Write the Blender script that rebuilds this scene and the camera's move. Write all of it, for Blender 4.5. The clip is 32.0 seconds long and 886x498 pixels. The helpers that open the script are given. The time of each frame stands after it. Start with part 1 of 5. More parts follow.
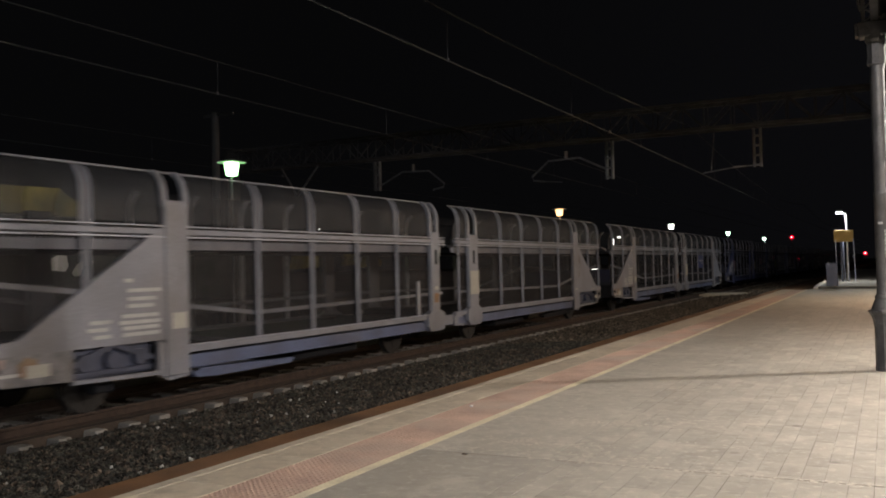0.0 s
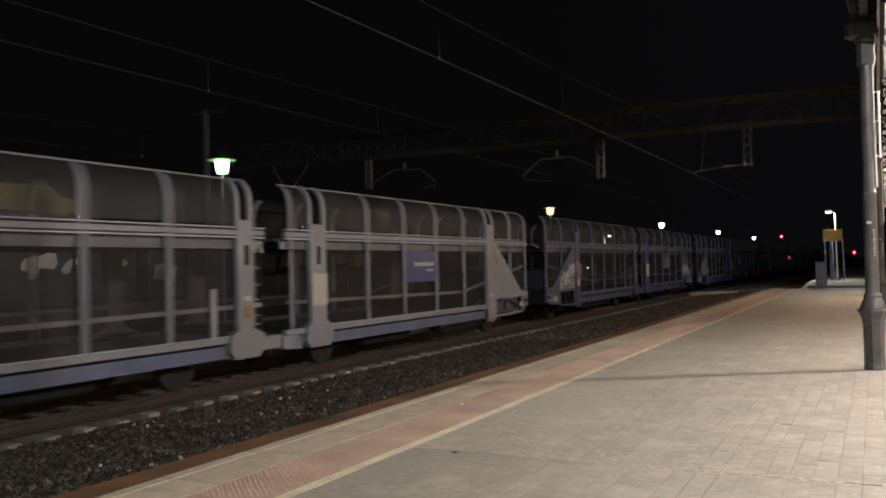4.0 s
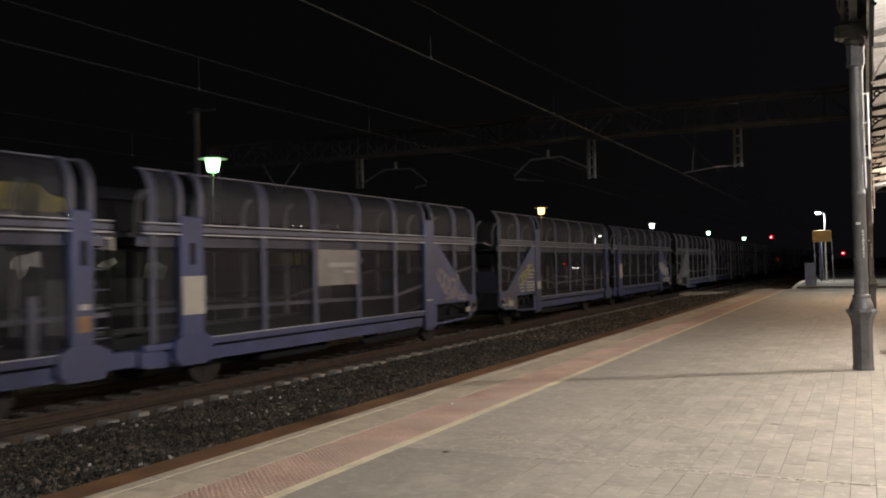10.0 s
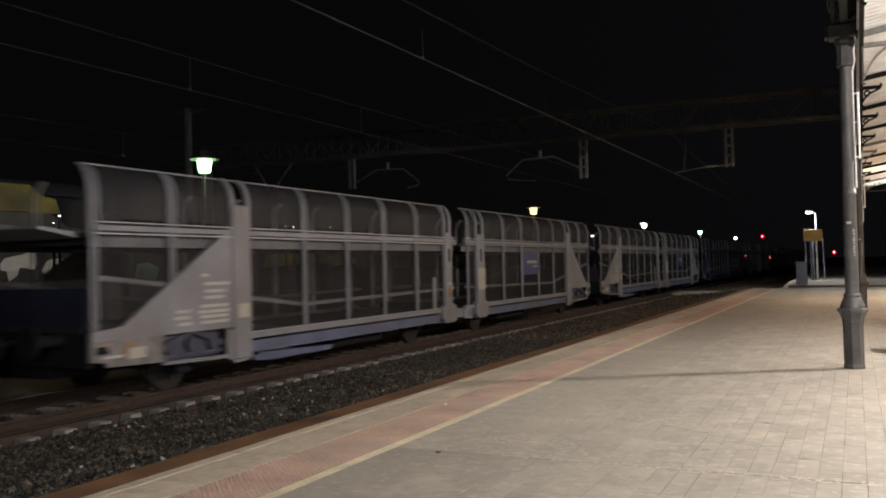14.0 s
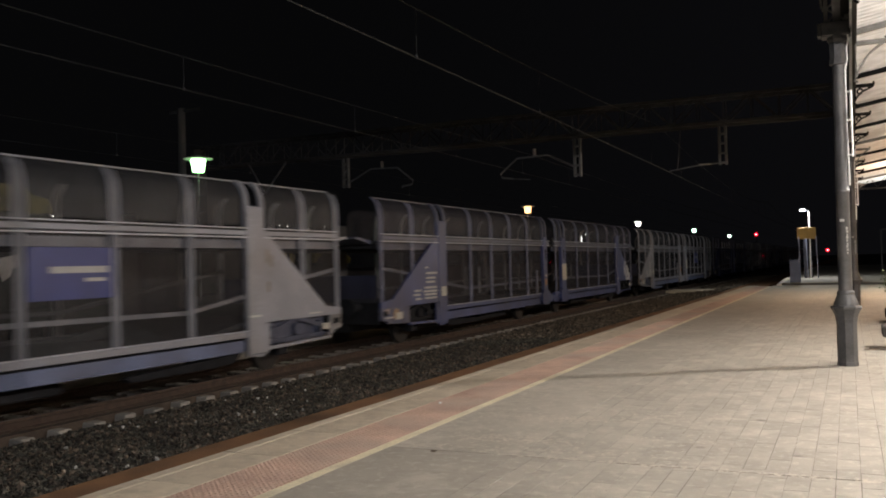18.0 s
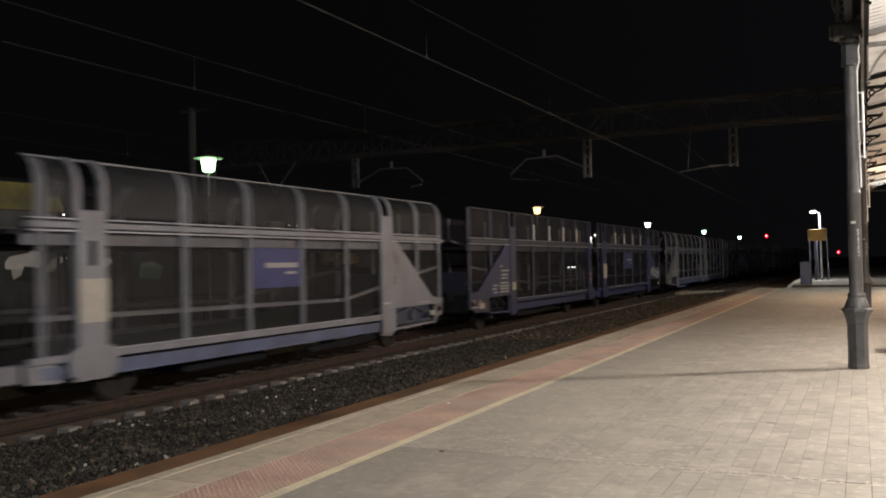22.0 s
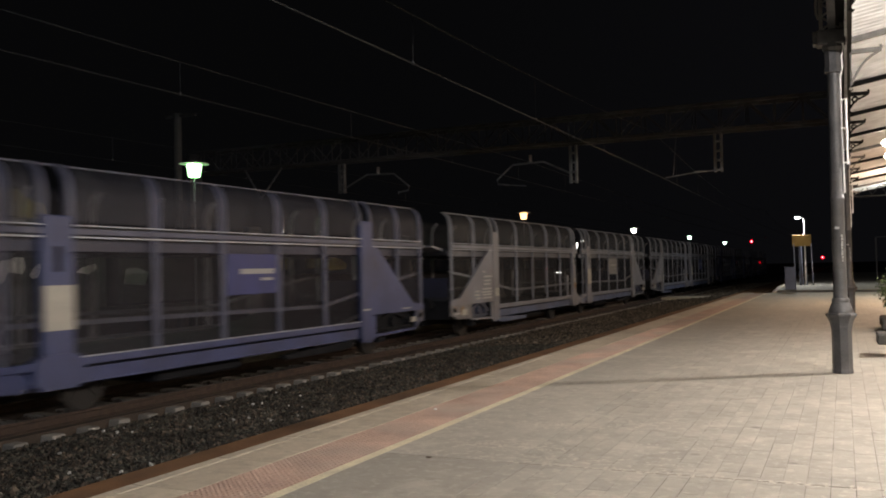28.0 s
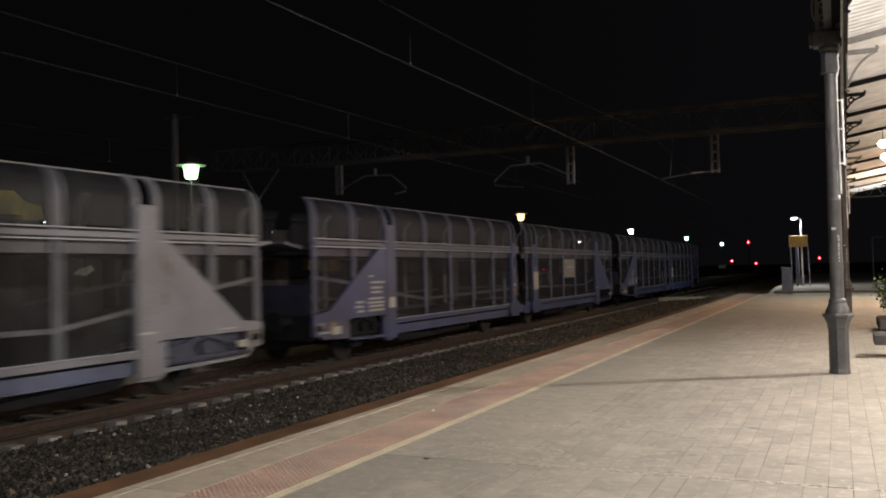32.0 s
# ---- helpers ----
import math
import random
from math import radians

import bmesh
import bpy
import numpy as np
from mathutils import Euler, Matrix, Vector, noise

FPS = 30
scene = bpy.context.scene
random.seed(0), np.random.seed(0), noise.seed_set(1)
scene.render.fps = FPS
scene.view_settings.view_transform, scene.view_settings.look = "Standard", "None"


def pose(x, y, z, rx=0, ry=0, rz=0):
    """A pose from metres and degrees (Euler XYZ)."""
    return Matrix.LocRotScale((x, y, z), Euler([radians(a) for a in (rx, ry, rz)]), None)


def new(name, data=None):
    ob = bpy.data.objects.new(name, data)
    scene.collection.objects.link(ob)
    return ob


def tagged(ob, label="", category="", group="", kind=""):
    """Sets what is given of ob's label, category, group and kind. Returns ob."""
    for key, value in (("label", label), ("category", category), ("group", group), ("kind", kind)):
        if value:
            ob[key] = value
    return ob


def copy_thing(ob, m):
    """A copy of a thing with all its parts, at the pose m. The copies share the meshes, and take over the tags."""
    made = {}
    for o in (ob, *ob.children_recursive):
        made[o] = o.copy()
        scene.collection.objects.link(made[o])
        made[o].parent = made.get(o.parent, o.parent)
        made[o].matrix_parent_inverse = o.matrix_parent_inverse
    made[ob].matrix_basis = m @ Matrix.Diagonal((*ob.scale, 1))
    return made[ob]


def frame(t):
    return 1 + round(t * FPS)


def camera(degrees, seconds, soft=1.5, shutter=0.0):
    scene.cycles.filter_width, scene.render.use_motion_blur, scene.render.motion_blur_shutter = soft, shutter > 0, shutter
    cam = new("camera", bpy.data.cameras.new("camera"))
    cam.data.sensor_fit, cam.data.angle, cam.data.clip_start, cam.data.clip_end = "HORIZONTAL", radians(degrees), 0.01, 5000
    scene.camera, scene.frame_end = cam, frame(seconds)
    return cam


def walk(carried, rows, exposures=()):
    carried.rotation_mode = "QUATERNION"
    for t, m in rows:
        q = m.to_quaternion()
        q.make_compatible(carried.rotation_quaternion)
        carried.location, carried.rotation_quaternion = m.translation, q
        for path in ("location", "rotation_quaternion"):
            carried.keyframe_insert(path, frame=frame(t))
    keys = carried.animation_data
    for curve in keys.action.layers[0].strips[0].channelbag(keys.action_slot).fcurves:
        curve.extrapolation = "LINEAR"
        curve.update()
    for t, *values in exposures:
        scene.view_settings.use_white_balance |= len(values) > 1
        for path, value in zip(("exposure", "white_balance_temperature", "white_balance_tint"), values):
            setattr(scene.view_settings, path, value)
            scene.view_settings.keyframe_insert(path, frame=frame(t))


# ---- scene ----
EYE = (0.0, 0.0, 1.55)
cam = camera(53.71, 32.0, soft=1.85, shutter=0.45)
walk(cam, [
    (0, pose(*EYE, 91.238, 1.393, 26.928)),
    (0.5, pose(*EYE, 91.276, 1.420, 26.861)),
    (1, pose(*EYE, 91.239, 1.413, 26.780)),
    (1.5, pose(*EYE, 91.208, 1.320, 26.724)),
    (2, pose(*EYE, 91.183, 1.156, 26.666)),
    (2.5, pose(*EYE, 91.166, 1.126, 26.562)),
    (3, pose(*EYE, 91.170, 1.240, 26.458)),
    (3.5, pose(*EYE, 91.151, 1.304, 26.345)),
    (5.5, pose(*EYE, 91.014, 1.175, 26.345)),
    (6, pose(*EYE, 90.960, 1.108, 26.283)),
    (6.5, pose(*EYE, 90.913, 0.946, 26.190)),
    (7, pose(*EYE, 90.890, 0.874, 26.132)),
    (7.5, pose(*EYE, 90.914, 0.959, 26.087)),
    (8, pose(*EYE, 90.928, 1.079, 26.034)),
    (8.5, pose(*EYE, 90.961, 1.165, 25.953)),
    (9, pose(*EYE, 91.001, 1.168, 25.860)),
    (9.5, pose(*EYE, 91.032, 1.139, 25.804)),
    (10, pose(*EYE, 91.079, 1.117, 25.739)),
    (10.5, pose(*EYE, 91.133, 1.049, 25.670)),
    (11, pose(*EYE, 91.222, 1.071, 25.587)),
    (11.5, pose(*EYE, 91.272, 1.208, 25.447)),
    (12, pose(*EYE, 91.252, 1.306, 25.267)),
    (12.5, pose(*EYE, 91.173, 1.372, 25.188)),
    (13, pose(*EYE, 91.094, 1.403, 25.222)),
    (13.5, pose(*EYE, 91.056, 1.342, 25.262)),
    (14, pose(*EYE, 91.082, 1.281, 25.248)),
    (14.5, pose(*EYE, 91.122, 1.236, 25.181)),
    (16.5, pose(*EYE, 90.951, 1.420, 25.057)),
    (17, pose(*EYE, 90.928, 1.377, 25.003)),
    (17.5, pose(*EYE, 90.954, 1.441, 24.914)),
    (18, pose(*EYE, 90.999, 1.462, 24.889)),
    (18.5, pose(*EYE, 91.057, 1.414, 24.928)),
    (19, pose(*EYE, 91.142, 1.328, 25.051)),
    (19.5, pose(*EYE, 91.239, 1.302, 25.173)),
    (20, pose(*EYE, 91.295, 1.307, 25.287)),
    (20.5, pose(*EYE, 91.254, 1.310, 25.444)),
    (21, pose(*EYE, 91.164, 1.308, 25.505)),
    (21.5, pose(*EYE, 91.088, 1.265, 25.494)),
    (22, pose(*EYE, 91.032, 1.192, 25.479)),
    (22.5, pose(*EYE, 91.048, 1.215, 25.359)),
    (23, pose(*EYE, 91.126, 1.306, 25.156)),
    (23.5, pose(*EYE, 91.149, 1.345, 24.981)),
    (24, pose(*EYE, 91.179, 1.349, 24.938)),
    (24.5, pose(*EYE, 91.180, 1.259, 24.939)),
    (25, pose(*EYE, 91.190, 1.170, 24.901)),
    (25.5, pose(*EYE, 91.184, 1.149, 24.826)),
    (27.5, pose(*EYE, 91.351, 1.332, 24.550)),
    (28, pose(*EYE, 91.386, 1.256, 24.609)),
    (28.5, pose(*EYE, 91.401, 1.179, 24.583)),
    (29, pose(*EYE, 91.430, 1.238, 24.493)),
    (29.5, pose(*EYE, 91.457, 1.322, 24.483)),
    (30, pose(*EYE, 91.502, 1.406, 24.546)),
    (30.5, pose(*EYE, 91.536, 1.406, 24.537)),
    (31, pose(*EYE, 91.510, 1.320, 24.520)),
    (31.5, pose(*EYE, 91.461, 1.273, 24.513)),
    (32, pose(*EYE, 91.461, 1.340, 24.432)),
], exposures=((0, 0.0), (32, 0.0)))
RAIL = -0.38            # top of the rails; the platform's top is 0
TRACK = -11.06          # middle of the line the train runs on
NEAR_TRACK = -6.28      # middle of the unused line beside the platform
EDGE = -4.9             # platform edge

# ---- world and large lights ----
world = bpy.data.worlds.new("night")
scene.world = world
world.use_nodes = True
# faint glow of the town over the far end of the station, fading to black sky over the lines
sky = world.node_tree
sky_way, sky_axes, sky_fade, sky_mix = (sky.nodes.new(k) for k in ("ShaderNodeTexCoord", "ShaderNodeSeparateXYZ", "ShaderNodeMapRange", "ShaderNodeMix"))
sky_mix.data_type = "RGBA"
sky_mix.inputs["A"].default_value, sky_mix.inputs["B"].default_value = (0.37, 0.37, 0.41, 1), (0.61, 0.6, 0.71, 1)
sky_fade.interpolation_type = "SMOOTHSTEP"
sky_fade.inputs["From Min"].default_value, sky_fade.inputs["From Max"].default_value = -0.55, 0.1
sky.links.new(sky_way.outputs["Generated"], sky_axes.inputs["Vector"])
sky.links.new(sky_axes.outputs["X"], sky_fade.inputs["Value"])
sky.links.new(sky_fade.outputs["Result"], sky_mix.inputs["Factor"])
sky.links.new(sky_mix.outputs["Result"], sky.nodes["Background"].inputs["Color"])
sky.nodes["Background"].inputs["Strength"].default_value = 0.0052


def lamp_light(name, at, power, colour, size=0.12):
    data = bpy.data.lights.new(name, "POINT")
    data.energy, data.color, data.shadow_soft_size = power, colour, size
    ob = new(name, data)
    ob.location = at
    return ob


WARM = (1.0, 0.908, 0.845)
COOL = (0.85, 0.9, 1.0)
ORANGE = (1.0, 0.63, 0.41)
# across, along, colour and share of full power of each lamp under the canopy
CANOPY_LAMPS = [(3.1, -12.0, COOL, 1.4), (3.1, -5.2, COOL, 1.4), (3.1, 1.7, WARM, 0.55), (3.1, 8.5, (1.0, 0.925, 0.865), 1.42), (3.1, 15.35, WARM, 1.8),
                (3.1, 22.2, ORANGE, 0.3), (3.1, 29.0, ORANGE, 0.16), (3.1, 35.9, (1.0, 0.7, 0.48), 1.3), (3.1, 42.7, (0.97, 1.0, 0.92), 0.7)]
for lx, ly, col, share in CANOPY_LAMPS:
    lamp_light("canopy_light", (lx, ly, 4.08), 728 * share, col, 0.035)
FAR_LAMPS = [(-14.8, 17.4, 4.31, (0.45, 1.0, 0.42)), (-14.85, 42.5, 4.35, (1.0, 0.6, 0.27)), (-14.5, 66.8, 4.37, (1.0, 0.97, 0.9)),
             (-13.8, 88.9, 4.35, (0.62, 1.0, 0.72)), (-13.9, 118.0, 4.35, (0.7, 1.0, 0.8))]
for lx, ly, lz, col in FAR_LAMPS:
    lamp_light("far_platform_light", (lx, ly, lz - 0.32), 25, col)
lamp_light("island_wall_light", (-15.2, 13.7, 2.7), 48, (1.0, 0.95, 0.92), 0.05)
end_light = bpy.data.lights.new("platform_end_light", "AREA")
end_light.shape, end_light.size, end_light.energy, end_light.color = "DISK", 0.2, 230, (0.95, 0.98, 1.0)
new("platform_end_light", end_light).location = (-2.47, 57.0, 4.2)


# ---- materials ----
def mat(name, colour, rough=0.7, metal=0.0, var=0.25, scale=6.0, fine=60.0, bump=0.15, dirt=None, dirt_amount=0.35, coat=0.0, per_object=0.0, per_island=False, world=False):
    m = bpy.data.materials.new(name)
    m.use_nodes = True
    nt = m.node_tree
    bsdf = nt.nodes["Principled BSDF"]
    N = nt.nodes.new
    where = N("ShaderNodeNewGeometry").outputs["Position"] if world else N("ShaderNodeTexCoord").outputs["Object"]
    big, small = N("ShaderNodeTexNoise"), N("ShaderNodeTexNoise")
    big.inputs["Scale"].default_value, small.inputs["Scale"].default_value = scale, fine
    big.inputs["Detail"].default_value, small.inputs["Detail"].default_value = 5, 4
    for n in (big, small):
        nt.links.new(where, n.inputs["Vector"])
    ramp = N("ShaderNodeValToRGB")
    lo = [c * (1 - var) for c in colour]
    hi = [min(1, c * (1 + var)) for c in colour]
    ramp.color_ramp.elements[0].position, ramp.color_ramp.elements[1].position = 0.3, 0.72
    ramp.color_ramp.elements[0].color, ramp.color_ramp.elements[1].color = (*lo, 1), (*hi, 1)
    nt.links.new(big.outputs["Fac"], ramp.inputs["Fac"])
    mix = N("ShaderNodeMix")
    mix.data_type, mix.blend_type = "RGBA", "MULTIPLY"
    mix.inputs["Factor"].default_value = 0.5
    nt.links.new(ramp.outputs["Color"], mix.inputs["A"])
    grain = N("ShaderNodeValToRGB")
    grain.color_ramp.elements[0].color, grain.color_ramp.elements[1].color = (0.55, 0.55, 0.55, 1), (1.2, 1.2, 1.2, 1)
    grain.color_ramp.elements[0].position, grain.color_ramp.elements[1].position = 0.3, 0.7
    nt.links.new(small.outputs["Fac"], grain.inputs["Fac"])
    nt.links.new(grain.outputs["Color"], mix.inputs["B"])
    out = mix.outputs["Result"]
    if dirt:
        stain = N("ShaderNodeTexNoise")
        stain.inputs["Scale"].default_value, stain.inputs["Detail"].default_value = scale * 0.45, 8
        nt.links.new(where, stain.inputs["Vector"])
        cut = N("ShaderNodeValToRGB")
        cut.color_ramp.elements[0].position, cut.color_ramp.elements[1].position = 0.46, 0.68
        cut.color_ramp.elements[1].color = (dirt_amount, dirt_amount, dirt_amount, 1)
        nt.links.new(stain.outputs["Fac"], cut.inputs["Fac"])
        mix2 = N("ShaderNodeMix")
        mix2.data_type = "RGBA"
        nt.links.new(cut.outputs["Color"], mix2.inputs["Factor"])
        nt.links.new(out, mix2.inputs["A"])
        mix2.inputs["B"].default_value = (*dirt, 1)
        out = mix2.outputs["Result"]
    if per_object:
        info, hsv, rng = N("ShaderNodeObjectInfo"), N("ShaderNodeHueSaturation"), N("ShaderNodeMapRange")
        rng.inputs["To Min"].default_value, rng.inputs["To Max"].default_value = 1 - per_object, 1 + per_object
        nt.links.new(info.outputs["Random"], rng.inputs["Value"])
        nt.links.new(rng.outputs["Result"], hsv.inputs["Value"])
        nt.links.new(out, hsv.inputs["Color"])
        out = hsv.outputs["Color"]
    if per_island:
        info, hsv, ramp2 = N("ShaderNodeNewGeometry"), N("ShaderNodeHueSaturation"), N("ShaderNodeValToRGB")
        for at, value in ((0.0, 0.35), (0.55, 0.9), (0.9, 1.7), (0.985, 2.1)):
            e = ramp2.color_ramp.elements[0] if at == 0.0 else ramp2.color_ramp.elements.new(at)
            e.color = (value / 4, value / 4, value / 4, 1)
        ramp2.color_ramp.elements[-1].color = (0.6, 0.6, 0.6, 1)
        gain = N("ShaderNodeMath")
        gain.operation = "MULTIPLY"
        gain.inputs[1].default_value = 4.0
        nt.links.new(info.outputs["Random Per Island"], ramp2.inputs["Fac"])
        nt.links.new(ramp2.outputs["Color"], gain.inputs[0])
        nt.links.new(gain.outputs["Value"], hsv.inputs["Value"])
        nt.links.new(out, hsv.inputs["Color"])
        out = hsv.outputs["Color"]
    nt.links.new(out, bsdf.inputs["Base Color"])
    bsdf.inputs["Roughness"].default_value, bsdf.inputs["Metallic"].default_value = rough, metal
    bsdf.inputs["Coat Weight"].default_value = coat
    if bump:
        b = N("ShaderNodeBump")
        b.inputs["Strength"].default_value, b.inputs["Distance"].default_value = bump, 0.02
        nt.links.new(small.outputs["Fac"], b.inputs["Height"])
        nt.links.new(b.outputs["Normal"], bsdf.inputs["Normal"])
    return m


def glow(name, colour, strength):
    m = bpy.data.materials.new(name)
    m.use_nodes = True
    b = m.node_tree.nodes["Principled BSDF"]
    b.inputs["Base Color"].default_value = (*colour, 1)
    b.inputs["Emission Color"].default_value = (*colour, 1)
    b.inputs["Emission Strength"].default_value = strength
    return m


def netting(name, colour, cover):
    """Fine wire netting: too fine to see single wires, so part of the light goes straight through."""
    m = bpy.data.materials.new(name)
    m.use_nodes = True
    nt = m.node_tree
    b = nt.nodes["Principled BSDF"]
    b.inputs["Base Color"].default_value = (*colour, 1)
    b.inputs["Roughness"].default_value, b.inputs["Metallic"].default_value = 0.6, 0.2
    clear, mix, tex, rng = (nt.nodes.new(k) for k in ("ShaderNodeBsdfTransparent", "ShaderNodeMixShader", "ShaderNodeTexNoise", "ShaderNodeMapRange"))
    coord = nt.nodes.new("ShaderNodeTexCoord")
    tex.inputs["Scale"].default_value, tex.inputs["Detail"].default_value = 2.5, 4
    rng.inputs["From Min"].default_value, rng.inputs["From Max"].default_value = 0.3, 0.7
    rng.inputs["To Min"].default_value, rng.inputs["To Max"].default_value = cover * 0.8, cover * 1.2
    nt.links.new(coord.outputs["Object"], tex.inputs["Vector"])
    nt.links.new(tex.outputs["Fac"], rng.inputs["Value"])
    nt.links.new(rng.outputs["Result"], mix.inputs["Fac"])
    nt.links.new(clear.outputs["BSDF"], mix.inputs[1])
    nt.links.new(b.outputs["BSDF"], mix.inputs[2])
    nt.links.new(mix.outputs["Shader"], nt.nodes["Material Output"].inputs["Surface"])
    return m


def mat_paving(name, colour, pale, dark, bump=0.2):
    """Trodden concrete paving: pale washed stains, grey traffic dirt, dark spots and fine grain, running across the joints."""
    m = bpy.data.materials.new(name)
    m.use_nodes = True
    nt = m.node_tree
    N, L = nt.nodes.new, nt.links.new
    where = N("ShaderNodeNewGeometry").outputs["Position"]

    def layer(below, scale, detail, lo, hi, over, amount, stretch=(1, 1, 1), kind="ShaderNodeTexNoise"):
        mp, tex, cut, mix = N("ShaderNodeMapping"), N(kind), N("ShaderNodeMapRange"), N("ShaderNodeMix")
        mp.inputs["Scale"].default_value = stretch
        L(where, mp.inputs["Vector"])
        L(mp.outputs["Vector"], tex.inputs["Vector"])
        tex.inputs["Scale"].default_value = scale
        if kind == "ShaderNodeTexNoise":
            tex.inputs["Detail"].default_value, tex.inputs["Roughness"].default_value = detail, 0.62
            source = tex.outputs["Fac"]
        else:
            source = tex.outputs["Distance"]
        cut.inputs["From Min"].default_value, cut.inputs["From Max"].default_value = lo, hi
        cut.inputs["To Max"].default_value = amount
        L(source, cut.inputs["Value"])
        mix.data_type = "RGBA"
        L(cut.outputs["Result"], mix.inputs["Factor"])
        if isinstance(below, tuple):
            mix.inputs["A"].default_value = (*below, 1)
        else:
            L(below, mix.inputs["A"])
        mix.inputs["B"].default_value = (*over, 1)
        return mix.outputs["Result"], tex

    out, _ = layer(colour, 0.55, 6, 0.4, 0.66, dark, 0.45)
    out, _ = layer(out, 1.5, 7, 0.52, 0.7, pale, 0.62)
    out, _ = layer(out, 5.0, 6, 0.48, 0.66, dark, 0.62)
    out, _ = layer(out, 11.0, 5, 0.53, 0.68, pale, 0.66)
    out, _ = layer(out, 1.7, 0, 0.09, 0.05, (0.12, 0.11, 0.1), 0.5, kind="ShaderNodeTexVoronoi")
    out, fine = layer(out, 75.0, 3, 0.45, 0.75, dark, 0.5)
    # each stone a little lighter or darker
    each, single, total, wrap = N("ShaderNodeNewGeometry"), N("ShaderNodeObjectInfo"), N("ShaderNodeMath"), N("ShaderNodeMath")
    shade, tone = N("ShaderNodeMapRange"), N("ShaderNodeHueSaturation")
    shade.inputs["To Min"].default_value, shade.inputs["To Max"].default_value = 0.91, 1.08
    total.operation, wrap.operation = "ADD", "FRACT"
    L(each.outputs["Random Per Island"], total.inputs[0])
    L(single.outputs["Random"], total.inputs[1])
    L(total.outputs["Value"], wrap.inputs[0])
    L(wrap.outputs["Value"], shade.inputs["Value"])
    L(shade.outputs["Result"], tone.inputs["Value"])
    L(out, tone.inputs["Color"])
    out = tone.outputs["Color"]
    b = nt.nodes["Principled BSDF"]
    L(out, b.inputs["Base Color"])
    b.inputs["Roughness"].default_value = 0.72
    rough = N("ShaderNodeBump")
    rough.inputs["Strength"].default_value, rough.inputs["Distance"].default_value = bump, 0.015
    L(fine.outputs["Fac"], rough.inputs["Height"])
    L(rough.outputs["Normal"], b.inputs["Normal"])
    return m


M_GREY = mat("grey_wagon_paint", (0.222, 0.229, 0.264), 0.5, 0.0, 0.16, 1.3, 40, 0.05, (0.135, 0.112, 0.088), 0.4)
M_BLUE = mat("blue_wagon_paint", (0.045, 0.059, 0.152), 0.5, 0.0, 0.2, 1.3, 40, 0.05, (0.0336, 0.0308, 0.0336), 0.45)
M_DARK = mat("dark_blue_wagon_paint", (0.02, 0.026, 0.098), 0.55, 0.0, 0.25, 1.3, 40, 0.05, (0.0224, 0.0196, 0.0224), 0.5)
M_GREYBLUE = mat("faded_blue_sole_paint", (0.1008, 0.126, 0.2184), 0.5, 0.0, 0.2, 1.3, 40, 0.05, (0.0672, 0.056, 0.0504), 0.45)
M_POSTB = mat("faded_grey_blue_post_paint", (0.078, 0.083, 0.128), 0.5, 0, 0.2, 1.5, 40, 0.05, (0.0504, 0.0476, 0.0504), 0.4)
M_POSTD = mat("dark_violet_post_paint", (0.024, 0.024, 0.055), 0.5, 0, 0.2, 1.5, 40, 0.05)
M_RAILING = mat("bright_worn_rail_edge", (0.3584, 0.3808, 0.4368), 0.4, 0.1, 0.15, 3, 50, 0.03)
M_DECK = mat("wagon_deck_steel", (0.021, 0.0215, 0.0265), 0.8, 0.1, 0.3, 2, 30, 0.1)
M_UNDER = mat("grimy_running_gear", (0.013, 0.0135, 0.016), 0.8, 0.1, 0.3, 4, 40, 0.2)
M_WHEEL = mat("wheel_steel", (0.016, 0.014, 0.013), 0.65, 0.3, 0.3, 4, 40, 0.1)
M_NET_G = netting("grey_wire_netting", (0.05, 0.052, 0.057), 0.5)
M_NET_L = netting("fine_lower_netting", (0.039, 0.037, 0.041), 0.33)
M_NET_B = netting("bluish_wire_netting", (0.043, 0.044, 0.058), 0.5)
M_NET_LB = netting("fine_bluish_netting", (0.034, 0.032, 0.044), 0.33)
M_NET_D = netting("dark_wire_netting", (0.03, 0.03, 0.042), 0.42)
M_NET_LD = netting("fine_dark_netting", (0.022, 0.021, 0.03), 0.3)
M_CREAM = mat("cream_board", (0.4144, 0.3976, 0.3472), 0.6, 0, 0.1, 5, 60, 0.03)
M_MARKG = mat("faded_stencil_paint", (0.42, 0.42, 0.41), 0.6, 0, 0.15, 6, 60, 0.0)
M_MARK = mat("white_stencil_paint", (0.3472, 0.3472, 0.336), 0.6, 0, 0.15, 6, 60, 0.0)
M_RUST = mat("rusty_rail", (0.049, 0.0301, 0.021), 0.9, 0.0, 0.35, 8, 70, 0.3)
M_SHINE = mat("polished_railhead", (0.13, 0.11, 0.1), 0.5, 0.6, 0.15, 8, 70, 0.03)
M_SLEEPER = mat("concrete_sleeper", (0.294, 0.273, 0.245), 0.85, 0, 0.2, 5, 50, 0.25, (0.154, 0.105, 0.07), 0.5, per_object=0.2)
M_GROUND = mat("oily_ballast_bed", (0.0525, 0.042, 0.035), 0.95, 0, 0.4, 1.5, 30, 0.6, (0.063, 0.0385, 0.0245), 0.7)
M_STONE = mat("ballast_stone", (0.057, 0.052, 0.04), 0.85, 0, 0.5, 3, 40, 0.3, per_island=True)
M_CONC = mat("worn_concrete", (0.4, 0.37, 0.31), 0.8, 0, 0.15, 1.2, 55, 0.2, (0.26, 0.23, 0.19), 0.5)
